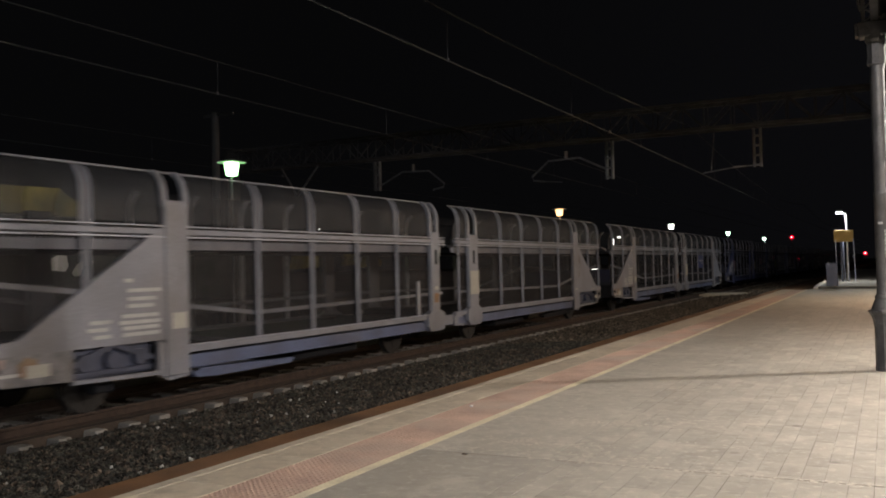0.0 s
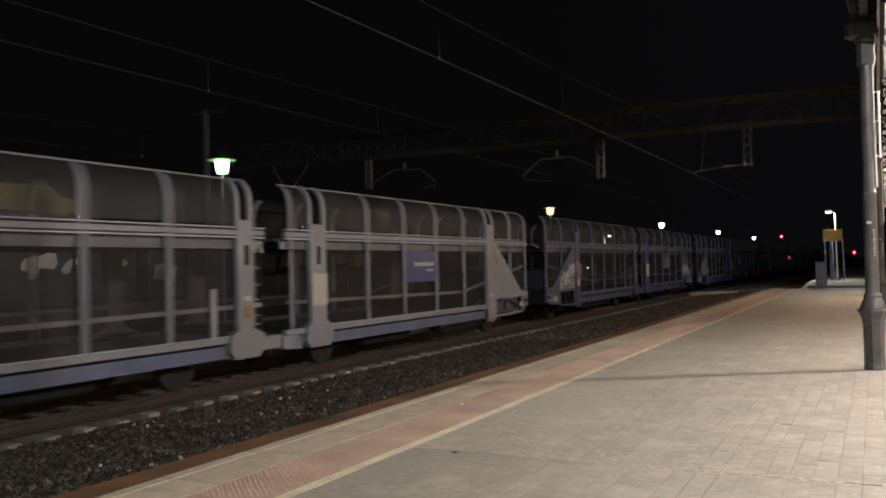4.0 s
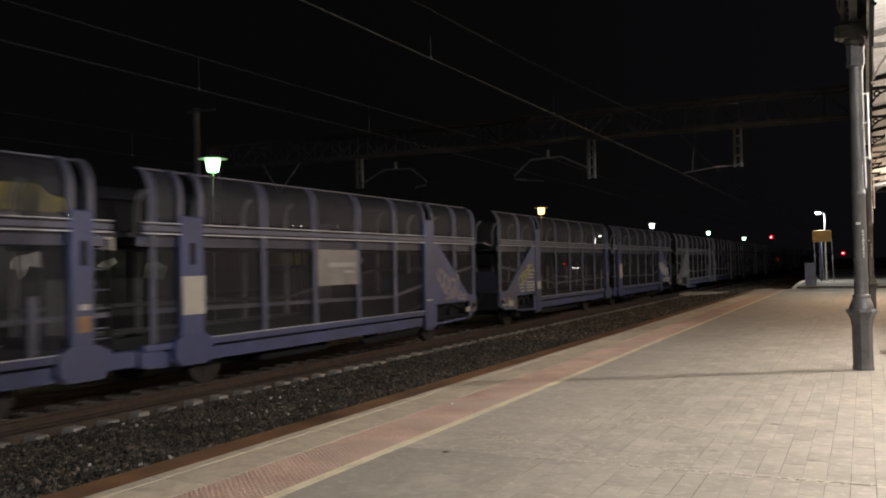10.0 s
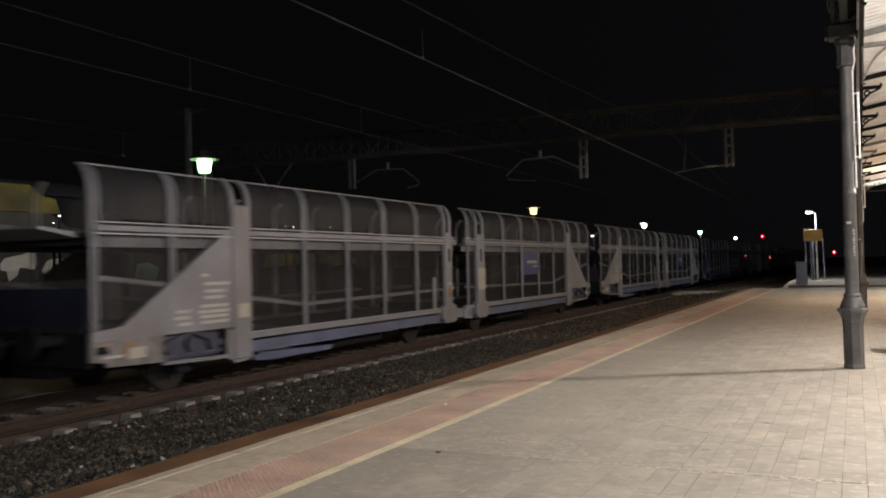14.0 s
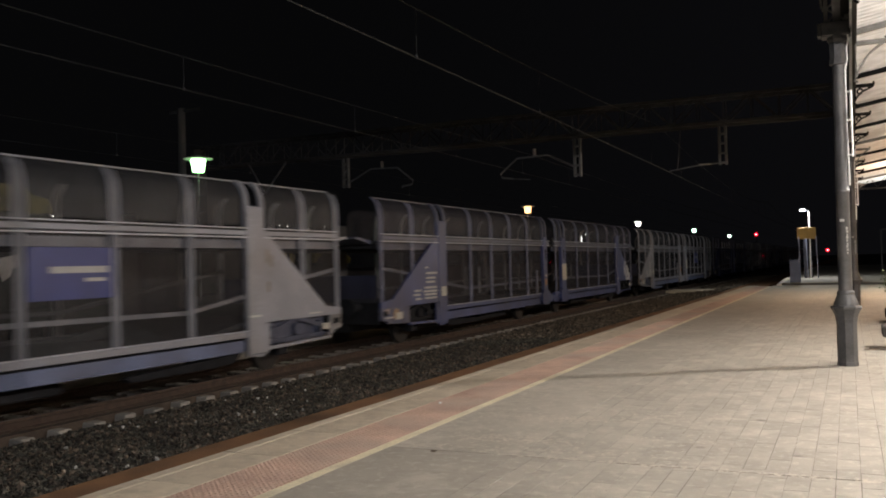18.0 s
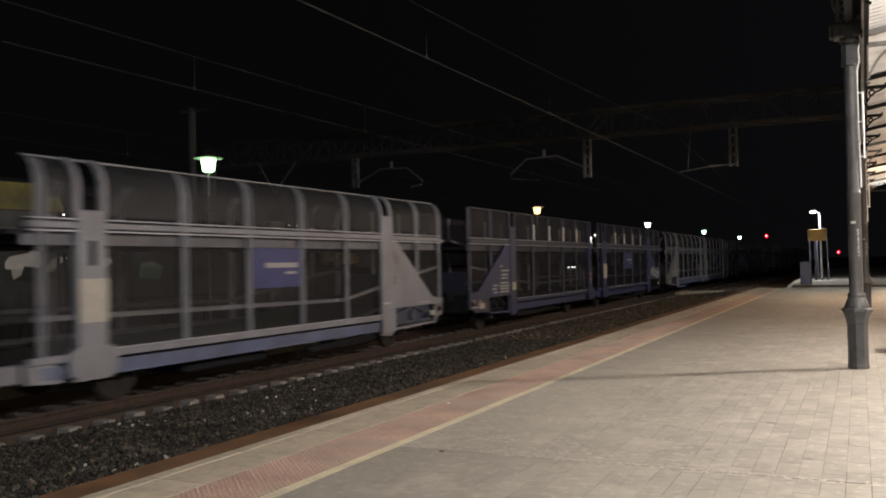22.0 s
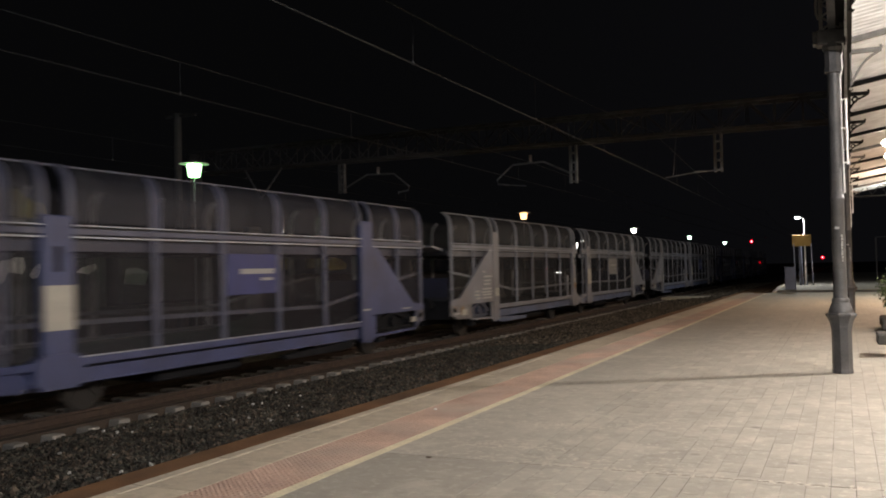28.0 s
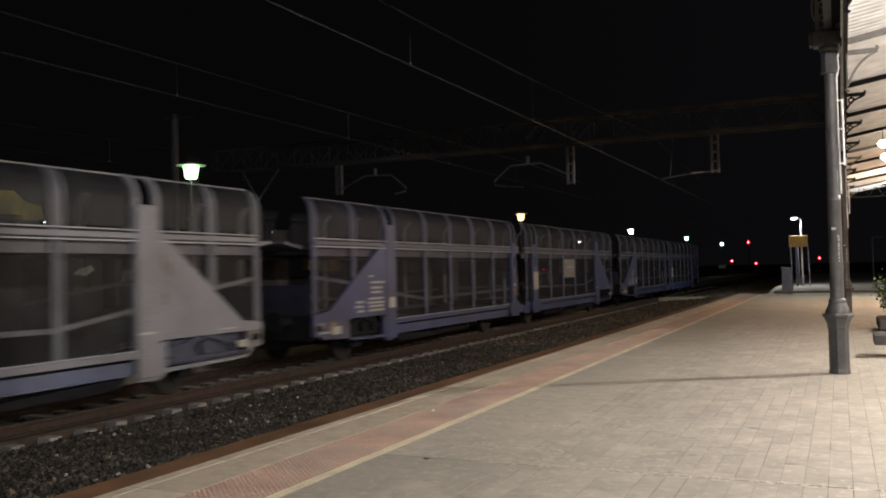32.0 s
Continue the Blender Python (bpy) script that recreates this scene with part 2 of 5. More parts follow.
M_TACT = mat("pink_tactile_paving", (0.56, 0.39, 0.305), 0.75, 0, 0.22, 1.8, 40, 0.2, (0.43, 0.36, 0.3), 0.85, world=True)
M_YELLOW = mat("worn_yellow_line", (0.8, 0.73, 0.52), 0.7, 0, 0.15, 3, 40, 0.1, (0.5, 0.46, 0.37), 0.7, world=True)
M_IRON = mat("grey_cast_iron_paint", (0.056, 0.056, 0.059), 0.45, 0.1, 0.25, 5, 40, 0.1, (0.124, 0.1178, 0.1116), 0.4)
M_STEEL = mat("galvanised_steel", (0.19, 0.19, 0.205), 0.5, 0.3, 0.2, 5, 50, 0.05)
M_OLDSTEEL = mat("weathered_gantry_steel", (0.066, 0.067, 0.075), 0.7, 0.1, 0.3, 3, 40, 0.1, (0.05, 0.042, 0.04), 0.5)
M_WIRE = mat("copper_wire_dull", (0.022, 0.023, 0.026), 0.6, 0.3, 0.1, 5, 50, 0)
M_INSUL = mat("porcelain_insulator", (0.4, 0.38, 0.36), 0.2, 0, 0.1, 5, 50, 0)
M_CEIL = mat("white_corrugated_ceiling", (0.91, 0.92, 0.94), 0.5, 0, 0.04, 1, 3, 0)
M_BROWN = mat("grey_brown_painted_steel", (0.0065, 0.006, 0.0055), 0.5, 0.1, 0.2, 4, 40, 0.05)
M_BROWN.node_tree.nodes["Principled BSDF"].inputs["Specular IOR Level"].default_value = 0.06
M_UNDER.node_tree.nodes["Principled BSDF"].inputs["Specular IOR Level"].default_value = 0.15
M_WALL = mat("plastered_station_wall", (0.55, 0.47, 0.36), 0.85, 0, 0.1, 0.8, 40, 0.15)
M_OCHRE = mat("ochre_board", (0.42, 0.27, 0.07), 0.6, 0, 0.15, 3, 40, 0.03)
M_BLUEMETAL = mat("blue_grey_metal", (0.075, 0.088, 0.135), 0.5, 0.2, 0.2, 3, 40, 0.05)
M_LEAF = mat("evergreen_leaf", (0.085, 0.12, 0.045), 0.6, 0, 0.4, 8, 50, 0)
M_BARK = mat("shrub_bark", (0.1, 0.07, 0.045), 0.85, 0, 0.3, 10, 60, 0.3)
M_YMACH = mat("yellow_machine_paint", (0.3, 0.235, 0.03), 0.5, 0, 0.4, 1.6, 12, 0.03, (0.06, 0.05, 0.02), 0.85)
M_MACH = mat("dark_machine_paint", (0.0675, 0.0638, 0.0638), 0.6, 0, 0.3, 2, 40, 0.05)
M_WHITE = mat("white_paint", (0.82, 0.81, 0.8), 0.35, 0, 0.12, 3, 50, 0.02)
M_GRAF_Y = mat("yellow_spray", (0.25, 0.25, 0.085), 0.5, 0, 0.25, 5, 40, 0)
M_GRAF_P = mat("pink_spray", (0.28, 0.168, 0.2016), 0.5, 0, 0.25, 5, 40, 0)
M_GRAF_W = mat("white_spray", (0.5, 0.5, 0.54), 0.5, 0, 0.25, 5, 40, 0)
M_PLAQ_B = mat("blue_plaque", (0.0224, 0.0336, 0.1456), 0.5, 0, 0.15, 3, 40, 0.02)
M_PLAQ_W = mat("pale_plaque", (0.2, 0.195, 0.19), 0.5, 0, 0.15, 3, 40, 0.02)
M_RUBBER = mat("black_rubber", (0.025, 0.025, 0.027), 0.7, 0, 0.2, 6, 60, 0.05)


# ---- mesh helpers ----
def part(name, bm, material, parent=None, label=""):
    """Links a bmesh as one mesh object under a thing or under a part."""
    me = bpy.data.meshes.new(name)
    bmesh.ops.recalc_face_normals(bm, faces=bm.faces)
    bm.to_mesh(me)
    bm.free()
    me.materials.append(material)
    ob = new(name, me)
    ob.parent = parent
    if label:
        ob["label"] = label
    return ob


def thing(name, at, label, category, group="", kind=""):
    ob = new(name)
    ob.location = at
    return tagged(ob, label, category, group, kind)


def box(x0, x1, y0, y1, z0, z1, bevel=0.0, bm=None):
    b = bmesh.new()
    r = bmesh.ops.create_cube(b, size=1.0)
    for v in r["verts"]:
        v.co = Vector((x0 + (v.co.x + 0.5) * (x1 - x0), y0 + (v.co.y + 0.5) * (y1 - y0), z0 + (v.co.z + 0.5) * (z1 - z0)))
    if bevel:
        bmesh.ops.bevel(b, geom=b.edges[:], offset=bevel, segments=1, affect="EDGES", clamp_overlap=True)
    return merge(bm, b)


def merge(bm, b):
    if bm is None:
        return b
    table = {v: bm.verts.new(v.co) for v in b.verts}
    for f in b.faces:
        bm.faces.new([table[v] for v in f.verts])
    b.free()
    return bm


def sweep(points, profile, bm=None, closed=False, up=(0, 0, 1)):
    """A profile (list of side, height offsets) carried along points."""
    bm = bm or bmesh.new()
    pts = [Vector(p) for p in points]
    rings = []
    for i, p in enumerate(pts):
        a = pts[max(i - 1, 0)]
        b = pts[min(i + 1, len(pts) - 1)]
        d = (b - a).normalized()
        side = d.cross(Vector(up))
        if side.length < 1e-3:
            side = d.cross(Vector((1, 0, 0)))
        side.normalize()
        top = side.cross(d)
        rings.append([bm.verts.new(p + side * u + top * w) for u, w in profile])
    n = len(profile)
    for r, s in zip(rings, rings[1:]):
        for i in range(n):
            bm.faces.new((r[i], r[(i + 1) % n], s[(i + 1) % n], s[i]))
    bm.faces.new(rings[0])
    bm.faces.new(rings[-1][::-1])
    return bm


def ring(r, n=8):
    return [(r * math.cos(2 * math.pi * i / n), r * math.sin(2 * math.pi * i / n)) for i in range(n)]


def bar(w, h):
    return [(-w / 2, -h / 2), (w / 2, -h / 2), (w / 2, h / 2), (-w / 2, h / 2)]


def tube(points, r, n=8, bm=None):
    return sweep(points, ring(r, n), bm)


def beam(p, q, w, h, bm=None, up=(0, 0, 1)):
    return sweep([p, q], bar(w, h), bm, up=up)


def prism(outline, x0, x1, bm=None):
    """Outline of (y, z) points, thick from x0 to x1."""
    bm = bm or bmesh.new()
    a = [bm.verts.new((x0, y, z)) for y, z in outline]
    b = [bm.verts.new((x1, y, z)) for y, z in outline]
    bm.faces.new(a)
    bm.faces.new(b[::-1])
    for i in range(len(outline)):
        j = (i + 1) % len(outline)
        bm.faces.new((a[i], a[j], b[j], b[i]))
    return bm


def lathe(profile, n=16, bm=None, at=(0, 0, 0), square=False):
    """Profile of (radius, z) turned round the upright axis."""
    bm = bm or bmesh.new()
    rings = []
    for r, z in profile:
        rr = []
        for i in range(n):
            a = 2 * math.pi * (i + 0.5) / n
            rr.append(bm.verts.new((at[0] + r * math.cos(a), at[1] + r * math.sin(a), at[2] + z)))
        rings.append(rr)
    for p, q in zip(rings, rings[1:]):
        for i in range(n):
            bm.faces.new((p[i], p[(i + 1) % n], q[(i + 1) % n], q[i]))
    bm.faces.new(rings[0][::-1])
    bm.faces.new(rings[-1])
    return bm


def smooth(ob, angle=40):
    for p in ob.data.polygons:
        p.use_smooth = True
    ob.data.set_sharp_from_angle(angle=radians(angle))
    return ob


# ---- the ground and the lines ----
def ground():
    bm = bmesh.new()
    # one sheet to the horizon, hollow beside the platform
    xs = [-900, -60, -24, -19.5, -13.0, EDGE - 0.02, EDGE, 60, 900]
    ys = [-900, -60, 0, 40, 120, 400, 3000]
    vs = [[bm.verts.new((x, y, -0.74)) for y in ys] for x in xs]
    for i in range(len(xs) - 1):
        for j in range(len(ys) - 1):
            bm.faces.new((vs[i][j], vs[i + 1][j], vs[i + 1][j + 1], vs[i][j + 1]))
    tagged(part("ground", bm, M_GROUND), "dark oily gravelly ground under the railway lines", "ground", kind="structure")


def stones(name, x0, x1, y0, y1, per_m2, size, z, label, material=M_STONE, seed=1, crown=0.0, rise=0.0):
    """Loose crushed stones, joined."""
    rng = np.random.default_rng(seed)
    n = int((x1 - x0) * (y1 - y0) * per_m2)
    base = np.array([[-1, -1, -0.7], [1, -1, -0.7], [1, 1, -0.7], [-1, 1, -0.7], [-0.7, -0.7, 0.8], [0.7, -0.7, 0.8], [0.7, 0.7, 0.8], [-0.7, 0.7, 0.8]]) * 0.5
    faces = np.array([[4, 5, 6], [4, 6, 7], [0, 1, 5], [0, 5, 4], [1, 2, 6], [1, 6, 5], [2, 3, 7], [2, 7, 6], [3, 0, 4], [3, 4, 7]])
    v = base[None] + rng.normal(0, 0.16, (n, 8, 3))
    v *= (size * rng.uniform(0.55, 1.35, (n, 1, 1))) * rng.uniform(0.7, 1.25, (n, 1, 3))
    ax = rng.normal(0, 1, (n, 4))
    ax /= np.linalg.norm(ax, axis=1)[:, None]
    w, a, b, c = ax.T
    R = np.stack([np.stack([1 - 2 * (b * b + c * c), 2 * (a * b - w * c), 2 * (a * c + w * b)], 1),
                  np.stack([2 * (a * b + w * c), 1 - 2 * (a * a + c * c), 2 * (b * c - w * a)], 1),
                  np.stack([2 * (a * c - w * b), 2 * (b * c + w * a), 1 - 2 * (a * a + b * b)], 1)], 1)
    v = np.einsum("nij,nkj->nki", R, v)
    px, py = rng.uniform(x0, x1, n), rng.uniform(y0, y1, n)
    mid = 1 - np.abs((px - (x0 + x1) / 2) / ((x1 - x0) / 2)) ** 3
    v += np.stack([px, py, z + crown * mid + rise * (px - x0) / (x1 - x0) + rng.uniform(-0.02, 0.02, n)], 1)[:, None]
    me = bpy.data.meshes.new(name)
    f = (faces[None] + 8 * np.arange(n)[:, None, None]).reshape(-1, 3)
    me.from_pydata(v.reshape(-1, 3).tolist(), [], f.tolist())
    me.materials.append(material)
    return tagged(new(name, me), label, "ballast", kind="stuff")


def rail_line(name, x, y0, y1, head, label):
    prof = [(-0.07, -0.17), (0.07, -0.17), (0.07, -0.15), (0.012, -0.13), (0.012, -0.05), (0.036, -0.035), (0.036, -0.002), (-0.036, -0.002), (-0.036, -0.035), (-0.012, -0.05), (-0.012, -0.13), (-0.07, -0.15)]
    t = thing(name, (x, 0, RAIL), label, "rail")
    part("rail_body", sweep([(0, y0, 0), (0, y1, 0)], prof), M_RUST, t)
    part("railhead", box(-0.03, 0.03, y0, y1, -0.002, 0.002), head, t)
    return t


def mound():
    """Ballast bank that rises from the sleepers' ends to the dirt strip."""
    bm = bmesh.new()
    a = [(-9.62, -0.74), (-9.62, -0.64), (-6.61, -0.47), (-6.61, -0.74)]
    near, far = ([bm.verts.new((x, y, z)) for x, z in a] for y in (-60, 600))
    bm.faces.new(near)
    bm.faces.new(far[::-1])
    for i in range(4):
        bm.faces.new((near[i - 1], near[i], far[i], far[i - 1]))
    return bm


def tracks():
    for off in (-0.834, 0.834):
        rail_line("running_rail", TRACK + off, -60, 600, M_SHINE, "worn steel rail of the line that the train runs on")
    # concrete sleepers, each a thing under one row
    row = thing("sleeper_row", (TRACK, 0, 0), "row of stained concrete sleepers half sunk in ballast", "sleepers", kind="structure")
    bm = bmesh.new()
    prism([(-0.14, -0.78), (0.14, -0.78), (0.11, -0.555), (-0.11, -0.555)], -1.3, 1.3, bm)
    bmesh.ops.bevel(bm, geom=[e for e in bm.edges], offset=0.015, segments=1, affect="EDGES")
    me = bpy.data.meshes.new("sleeper")
    bmesh.ops.recalc_face_normals(bm, faces=bm.faces)
    bm.to_mesh(me)
    bm.free()
    me.materials.append(M_SLEEPER)
    for i in range(150):
        ob = new("sleeper", me)
        ob.parent = row
        ob.location = (random.uniform(-0.02, 0.02), 0.27 + 0.6 * i, random.uniform(-0.012, 0.012) - 0.012)
        ob.rotation_euler = (0, 0, random.uniform(-0.012, 0.012))
    # solid beds under the loose stones
    tagged(part("ballast_mound", mound(), M_GROUND), "packed dark ballast mound between the two lines", "ballast", kind="structure")
    tagged(part("track_bed", prism([(-60, -0.74), (600, -0.74), (600, -0.68), (-60, -0.68)], -12.9, -9.625), M_BED), "packed rust-stained bed under the sleepers", "ballast", kind="structure")
    tagged(part("dirt_strip", prism([(-60, -0.74), (600, -0.74), (600, -0.42), (-60, -0.42)], -6.605, EDGE), M_DIRT), "brown rusty dirt filling the unused line", "ground", kind="structure")
    tagged(part("rusty_dirt", prism([(-60, -0.7), (600, -0.7), (600, -0.541), (-60, -0.541)], -10.82, -9.97), M_BED), "rust-brown dirt covering the sleepers along the rail", "ground", kind="structure")
    tagged(part("rusty_dirt", prism([(-60, -0.7), (600, -0.7), (600, -0.541), (-60, -0.541)], -12.4, -11.75), M_BED), "rust-brown dirt covering the sleepers along the far rail", "ground", kind="structure")
    # stones between the lines; from 22 m on a browner tone, lightened to carry lamplight
    for y0, y1, n, size, seed, tone in ((4.6, 12, 1900, 0.037, 2, M_STONE), (12, 22, 850, 0.046, 3, M_STONE), (22, 30, 380, 0.06, 7, M_FARSTONE), (30, 46, 300, 0.065, 17, M_FARSTONE), (46, 95, 90, 0.09, 4, M_FARSTONE)):
        stones("ballast_heap", -9.7, -6.6, y0, y1, n, size, -0.635, "dark crushed stone ballast beside the train's line" if tone is M_STONE else "brown ballast beside the train's line, its colour lightened as lamplight", tone, seed, 0.03, 0.165)
    stones("ballast_heap", -9.6, -6.62, 4.6, 20, 200, 0.036, -0.61, "brown stained stones among the dark ballast", M_BROWNSTONE, 8, 0.03, 0.165)
    stones("ballast_heap", -9.6, -6.62, 4.6, 15, 1.6, 0.03, -0.595, "scattered pale stones on the dark ballast", M_PALESTONE, 9, 0.03, 0.165)
    stones("ballast_bed", -12.5, -10.0, 5, 40, 200, 0.04, -0.612, "brown rust-stained ballast under the train", M_BED, seed=5)


M_DIRT = mat("rusty_brown_dirt", (0.235, 0.115, 0.046), 0.95, 0, 0.25, 1.5, 50, 0.3, (0.063, 0.042, 0.028), 0.5)
M_FARSTONE = mat("dusty_ballast_stone", (0.1, 0.082, 0.06), 0.9, 0, 0.4, 3, 40, 0.3, per_island=True)
M_BROWNSTONE = mat("brown_ballast_stone", (0.075, 0.057, 0.041), 0.85, 0, 0.4, 3, 40, 0.3, per_island=True)
M_PALESTONE = mat("pale_stone", (0.55, 0.54, 0.5), 0.7, 0, 0.2, 5, 40, 0.1)
M_BED = mat("rust_stained_ballast", (0.055, 0.039, 0.028), 0.9, 0, 0.3, 2.5, 40, 0.3)


def crossing():
    t = thing("crossing_panel", (-8.9, 55.5, -0.62), "pale concrete crossing boards between the two lines", "crossing")
    for i in range(4):
        part("board", box(-1.3 + i * 0.66, -0.66 + i * 0.66, -1.4, 1.4, 0, 0.2, 0.02), M_COPING, t)


# ---- the platform ----
def platform():
    p = thing("platform_body", (0, 0, 0), "paved station platform with a concrete edge beside the unused line", "platform", kind="structure")
    part("slab", box(EDGE + 0.05, 7.2, -60, 48.6, -0.7, -0.045), M_CONC, p)
    part("edge_wall", box(EDGE + 0.04, EDGE + 0.2, -60, 48.6, -0.7, -0.16), M_CONC, p)
    # coping stones of the edge
    y = -6.0
    while y < 48.4:
        e = min(y + 1.0, 48.6)
        b = box(EDGE, EDGE + 0.13, y + 0.003, e - 0.003, -0.15, 0.0, 0.006)
        box(EDGE + 0.137, -4.31, y + 0.003, e - 0.003, -0.15, 0.0, 0.004, b)
        part("coping_stone", b, M_COPING, p)
        y = e
    part("tactile_strip", box(-4.305, -3.72, -60, 47.6, -0.044, 0.0), M_TACT, p)
    part("yellow_line", box(-3.715, -3.615, -60, 47.6, -0.044, 0.001), M_YELLOW, p)
    part("paved_bed", box(-3.613, 7.2, -60, 48.6, -0.044, -0.0018), M_JOINT, p)
    # poured bays between the line and the pavers
    y = -4.9
    while y < 48.4:
        e = min(y + 5.76, 48.6)
        part("poured_bay", box(-3.614, -2.4755, y + 0.008, e - 0.008, -0.043, 0.0), M_BAY, p)
        y = e
    return p


M_COPING = mat_paving("pale_coping_concrete", (0.6, 0.52, 0.4), (0.73, 0.65, 0.51), (0.38, 0.33, 0.25))
M_BAY = mat_paving("poured_concrete_bay", (0.405, 0.377, 0.32), (0.56, 0.525, 0.445), (0.3, 0.278, 0.235))
M_JOINT = mat("paving_joint_mortar", (0.17, 0.155, 0.13), 0.9, 0, 0.3, 3, 60, 0.2)


def pavers(p):
    """Paving slabs laid in rows along the platform; the nearest are single pieces."""
    rng = random.Random(5)
    W, D = 0.1565, 0.32
    meshes = []
    for gap in (0.0007, 0.0014, 0.0026, 0.004):
        mesh = bpy.data.meshes.new("paver")
        b = box(gap, W - 0.0012, 0.0008, D - 0.0008 - gap * 0.4, -0.02, 0.0)
        b.to_mesh(mesh)
        b.free()
        mesh.materials.append(M_BAY)
        meshes.append(mesh)
    rest = []
    n = 0
    for r in range(int(9.5 / W)):
        x = -2.474 + r * W
        gap = rng.choice((0.0007, 0.0007, 0.0014, 0.0028, 0.004))
        for y0, y1 in ((-8.4, 6.614), (6.63, 48.55)):
            y = y0
            cut = rng.choice((0.1, 0.16, 0.21, 0.32))
            while y < y1 - 0.02:
                e = min(y + cut, y1)
                z = rng.uniform(-0.0007, 0.0007)
                if n < 300 and e - y > 0.315 and -1.5 < x < 0.6 and 6.5 < y < 14.0:
                    ob = new("paver", rng.choice(meshes))
                    ob.parent = p
                    ob.location = (x, y, z)
                    n += 1
                else:
                    rest.append((x, y, e, z, gap * rng.uniform(0.4, 1.5)))
                y = e
                cut = D
    v, f = [], []
    for i, (x, y, e, z, g) in enumerate(rest):
        c = ((x + g, y + 0.0008), (x + W - 0.0012, y + 0.0008), (x + W - 0.0012, e - 0.0008 - 0.4 * g), (x + g, e - 0.0008 - 0.4 * g))
        v += [(a, b, z) for a, b in c] + [(a, b, z - 0.02) for a, b in c]
        k = 8 * i
        f += [(k, k + 1, k + 2, k + 3), (k, k + 4, k + 5, k + 1), (k + 1, k + 5, k + 6, k + 2), (k + 2, k + 6, k + 7, k + 3), (k + 3, k + 7, k + 4, k)]
    me = bpy.data.meshes.new("paving")
    me.from_pydata(v, [], f)
    me.materials.append(M_BAY)
    ob = new("paving", me)
    ob.parent = p
    ob["kind"] = "stuff"


def smears(p):
    """Thin dried cement washed over the paving in flecks."""
    rng = random.Random(12)
    v, f = [], []
    joint = [(-2.4 + 0.35 * k, 6.63, 0.16, 0.025, 26) for k in range(9)]
    for cx, cy, sx, sy, n in (*joint, (-2.72, 7.25, 0.26, 0.1, 260), (-2.6, 8.32, 0.3, 0.1, 260), (-1.75, 8.6, 0.3, 0.15, 110), (-2.2, 6.85, 0.5, 0.07, 90), (-1.2, 7.6, 0.5, 0.3, 60), (-3.2, 6.75, 0.25, 0.05, 50)):
        for k in range(n):
            x, y = rng.gauss(cx, sx), rng.gauss(cy, sy)
            if x < -3.55:
                continue
            r, q, m, a0 = rng.uniform(0.006, 0.03), rng.uniform(0.006, 0.02), 7, rng.uniform(0, 6)
            b = len(v)
            z = 0.0013 + 0.0001 * (k % 7)
            for i in range(m):
                a, g = a0 + 2 * math.pi * i / m, rng.uniform(0.6, 1.2)
                v.append((x + r * g * math.cos(a), y + q * g * math.sin(a), z))
            f.append(tuple(range(b, b + m)))
    me = bpy.data.meshes.new("cement_smear")
    me.from_pydata(v, [], f)
    me.materials.append(M_SMEAR)
    ob = new("cement_smear", me)
    ob.parent = p
    ob["kind"] = "stuff"


M_SMEAR = mat("dried_cement", (0.56, 0.52, 0.44), 0.85, 0, 0.15, 8, 60, 0.1, world=True)


def tactile(p):
    """Rounded studs on the pink strip."""
    pts = []
    y = 3.5
    while y < 22:
        x = -4.28
        while x < -3.73:
            pts.append((x, y))
            x += 0.05
        y += 0.05
    v, f = [], []
    for x, y in pts:
        k = len(v)
        for r, z in ((0.016, 0.0), (0.009, 0.005)):
            v += [(x + r * math.cos(a * math.pi / 3), y + r * math.sin(a * math.pi / 3), z) for a in range(6)]
        f += [(k + a, k + (a + 1) % 6, k + 6 + (a + 1) % 6, k + 6 + a) for a in range(6)]
        f.append(tuple(k + 6 + a for a in range(6)))
    me = bpy.data.meshes.new("tactile_studs")
    me.from_pydata(v, [], f)
    me.materials.append(M_TACT)
    ob = new("tactile_studs", me)
    ob.parent = p
    ob["kind"] = "stuff"


def far_platform_end():
    t = thing("platform_extension", (0, 0, 0), "pale concrete continuation of the platform, a low step higher", "platform", kind="structure")
    bm = prism([(48.7, -0.7), (48.7, 0.12), (54.0, 0.16), (120, 0.16), (120, -0.7)], -3.2, 7.0)
    part("ramp_slab", bm, M_CONC, t)
    # thin dark facing that paints the backlit riser's shade
    part("step_riser", box(-3.2, 7.0, 48.685, 48.699, -0.04, 0.112), M_DARKSTONE, t, "riser of the low step, darkened to stand for its shade")
    part("edge_kerb", prism([(48.7, -0.68), (48.7, 0.06), (54.0, 0.2), (120, 0.2), (120, -0.68)], -3.45, -3.205), M_COPING, t)
    # the island platform beyond the train
    q = thing("island_platform", (0, 0, 0), "low island platform with a concrete edge beyond the train", "platform", kind="structure")
    part("slab", box(-16.9, -12.95, -40, 160, -0.7, 0.0, 0.01), M_CONC, q)


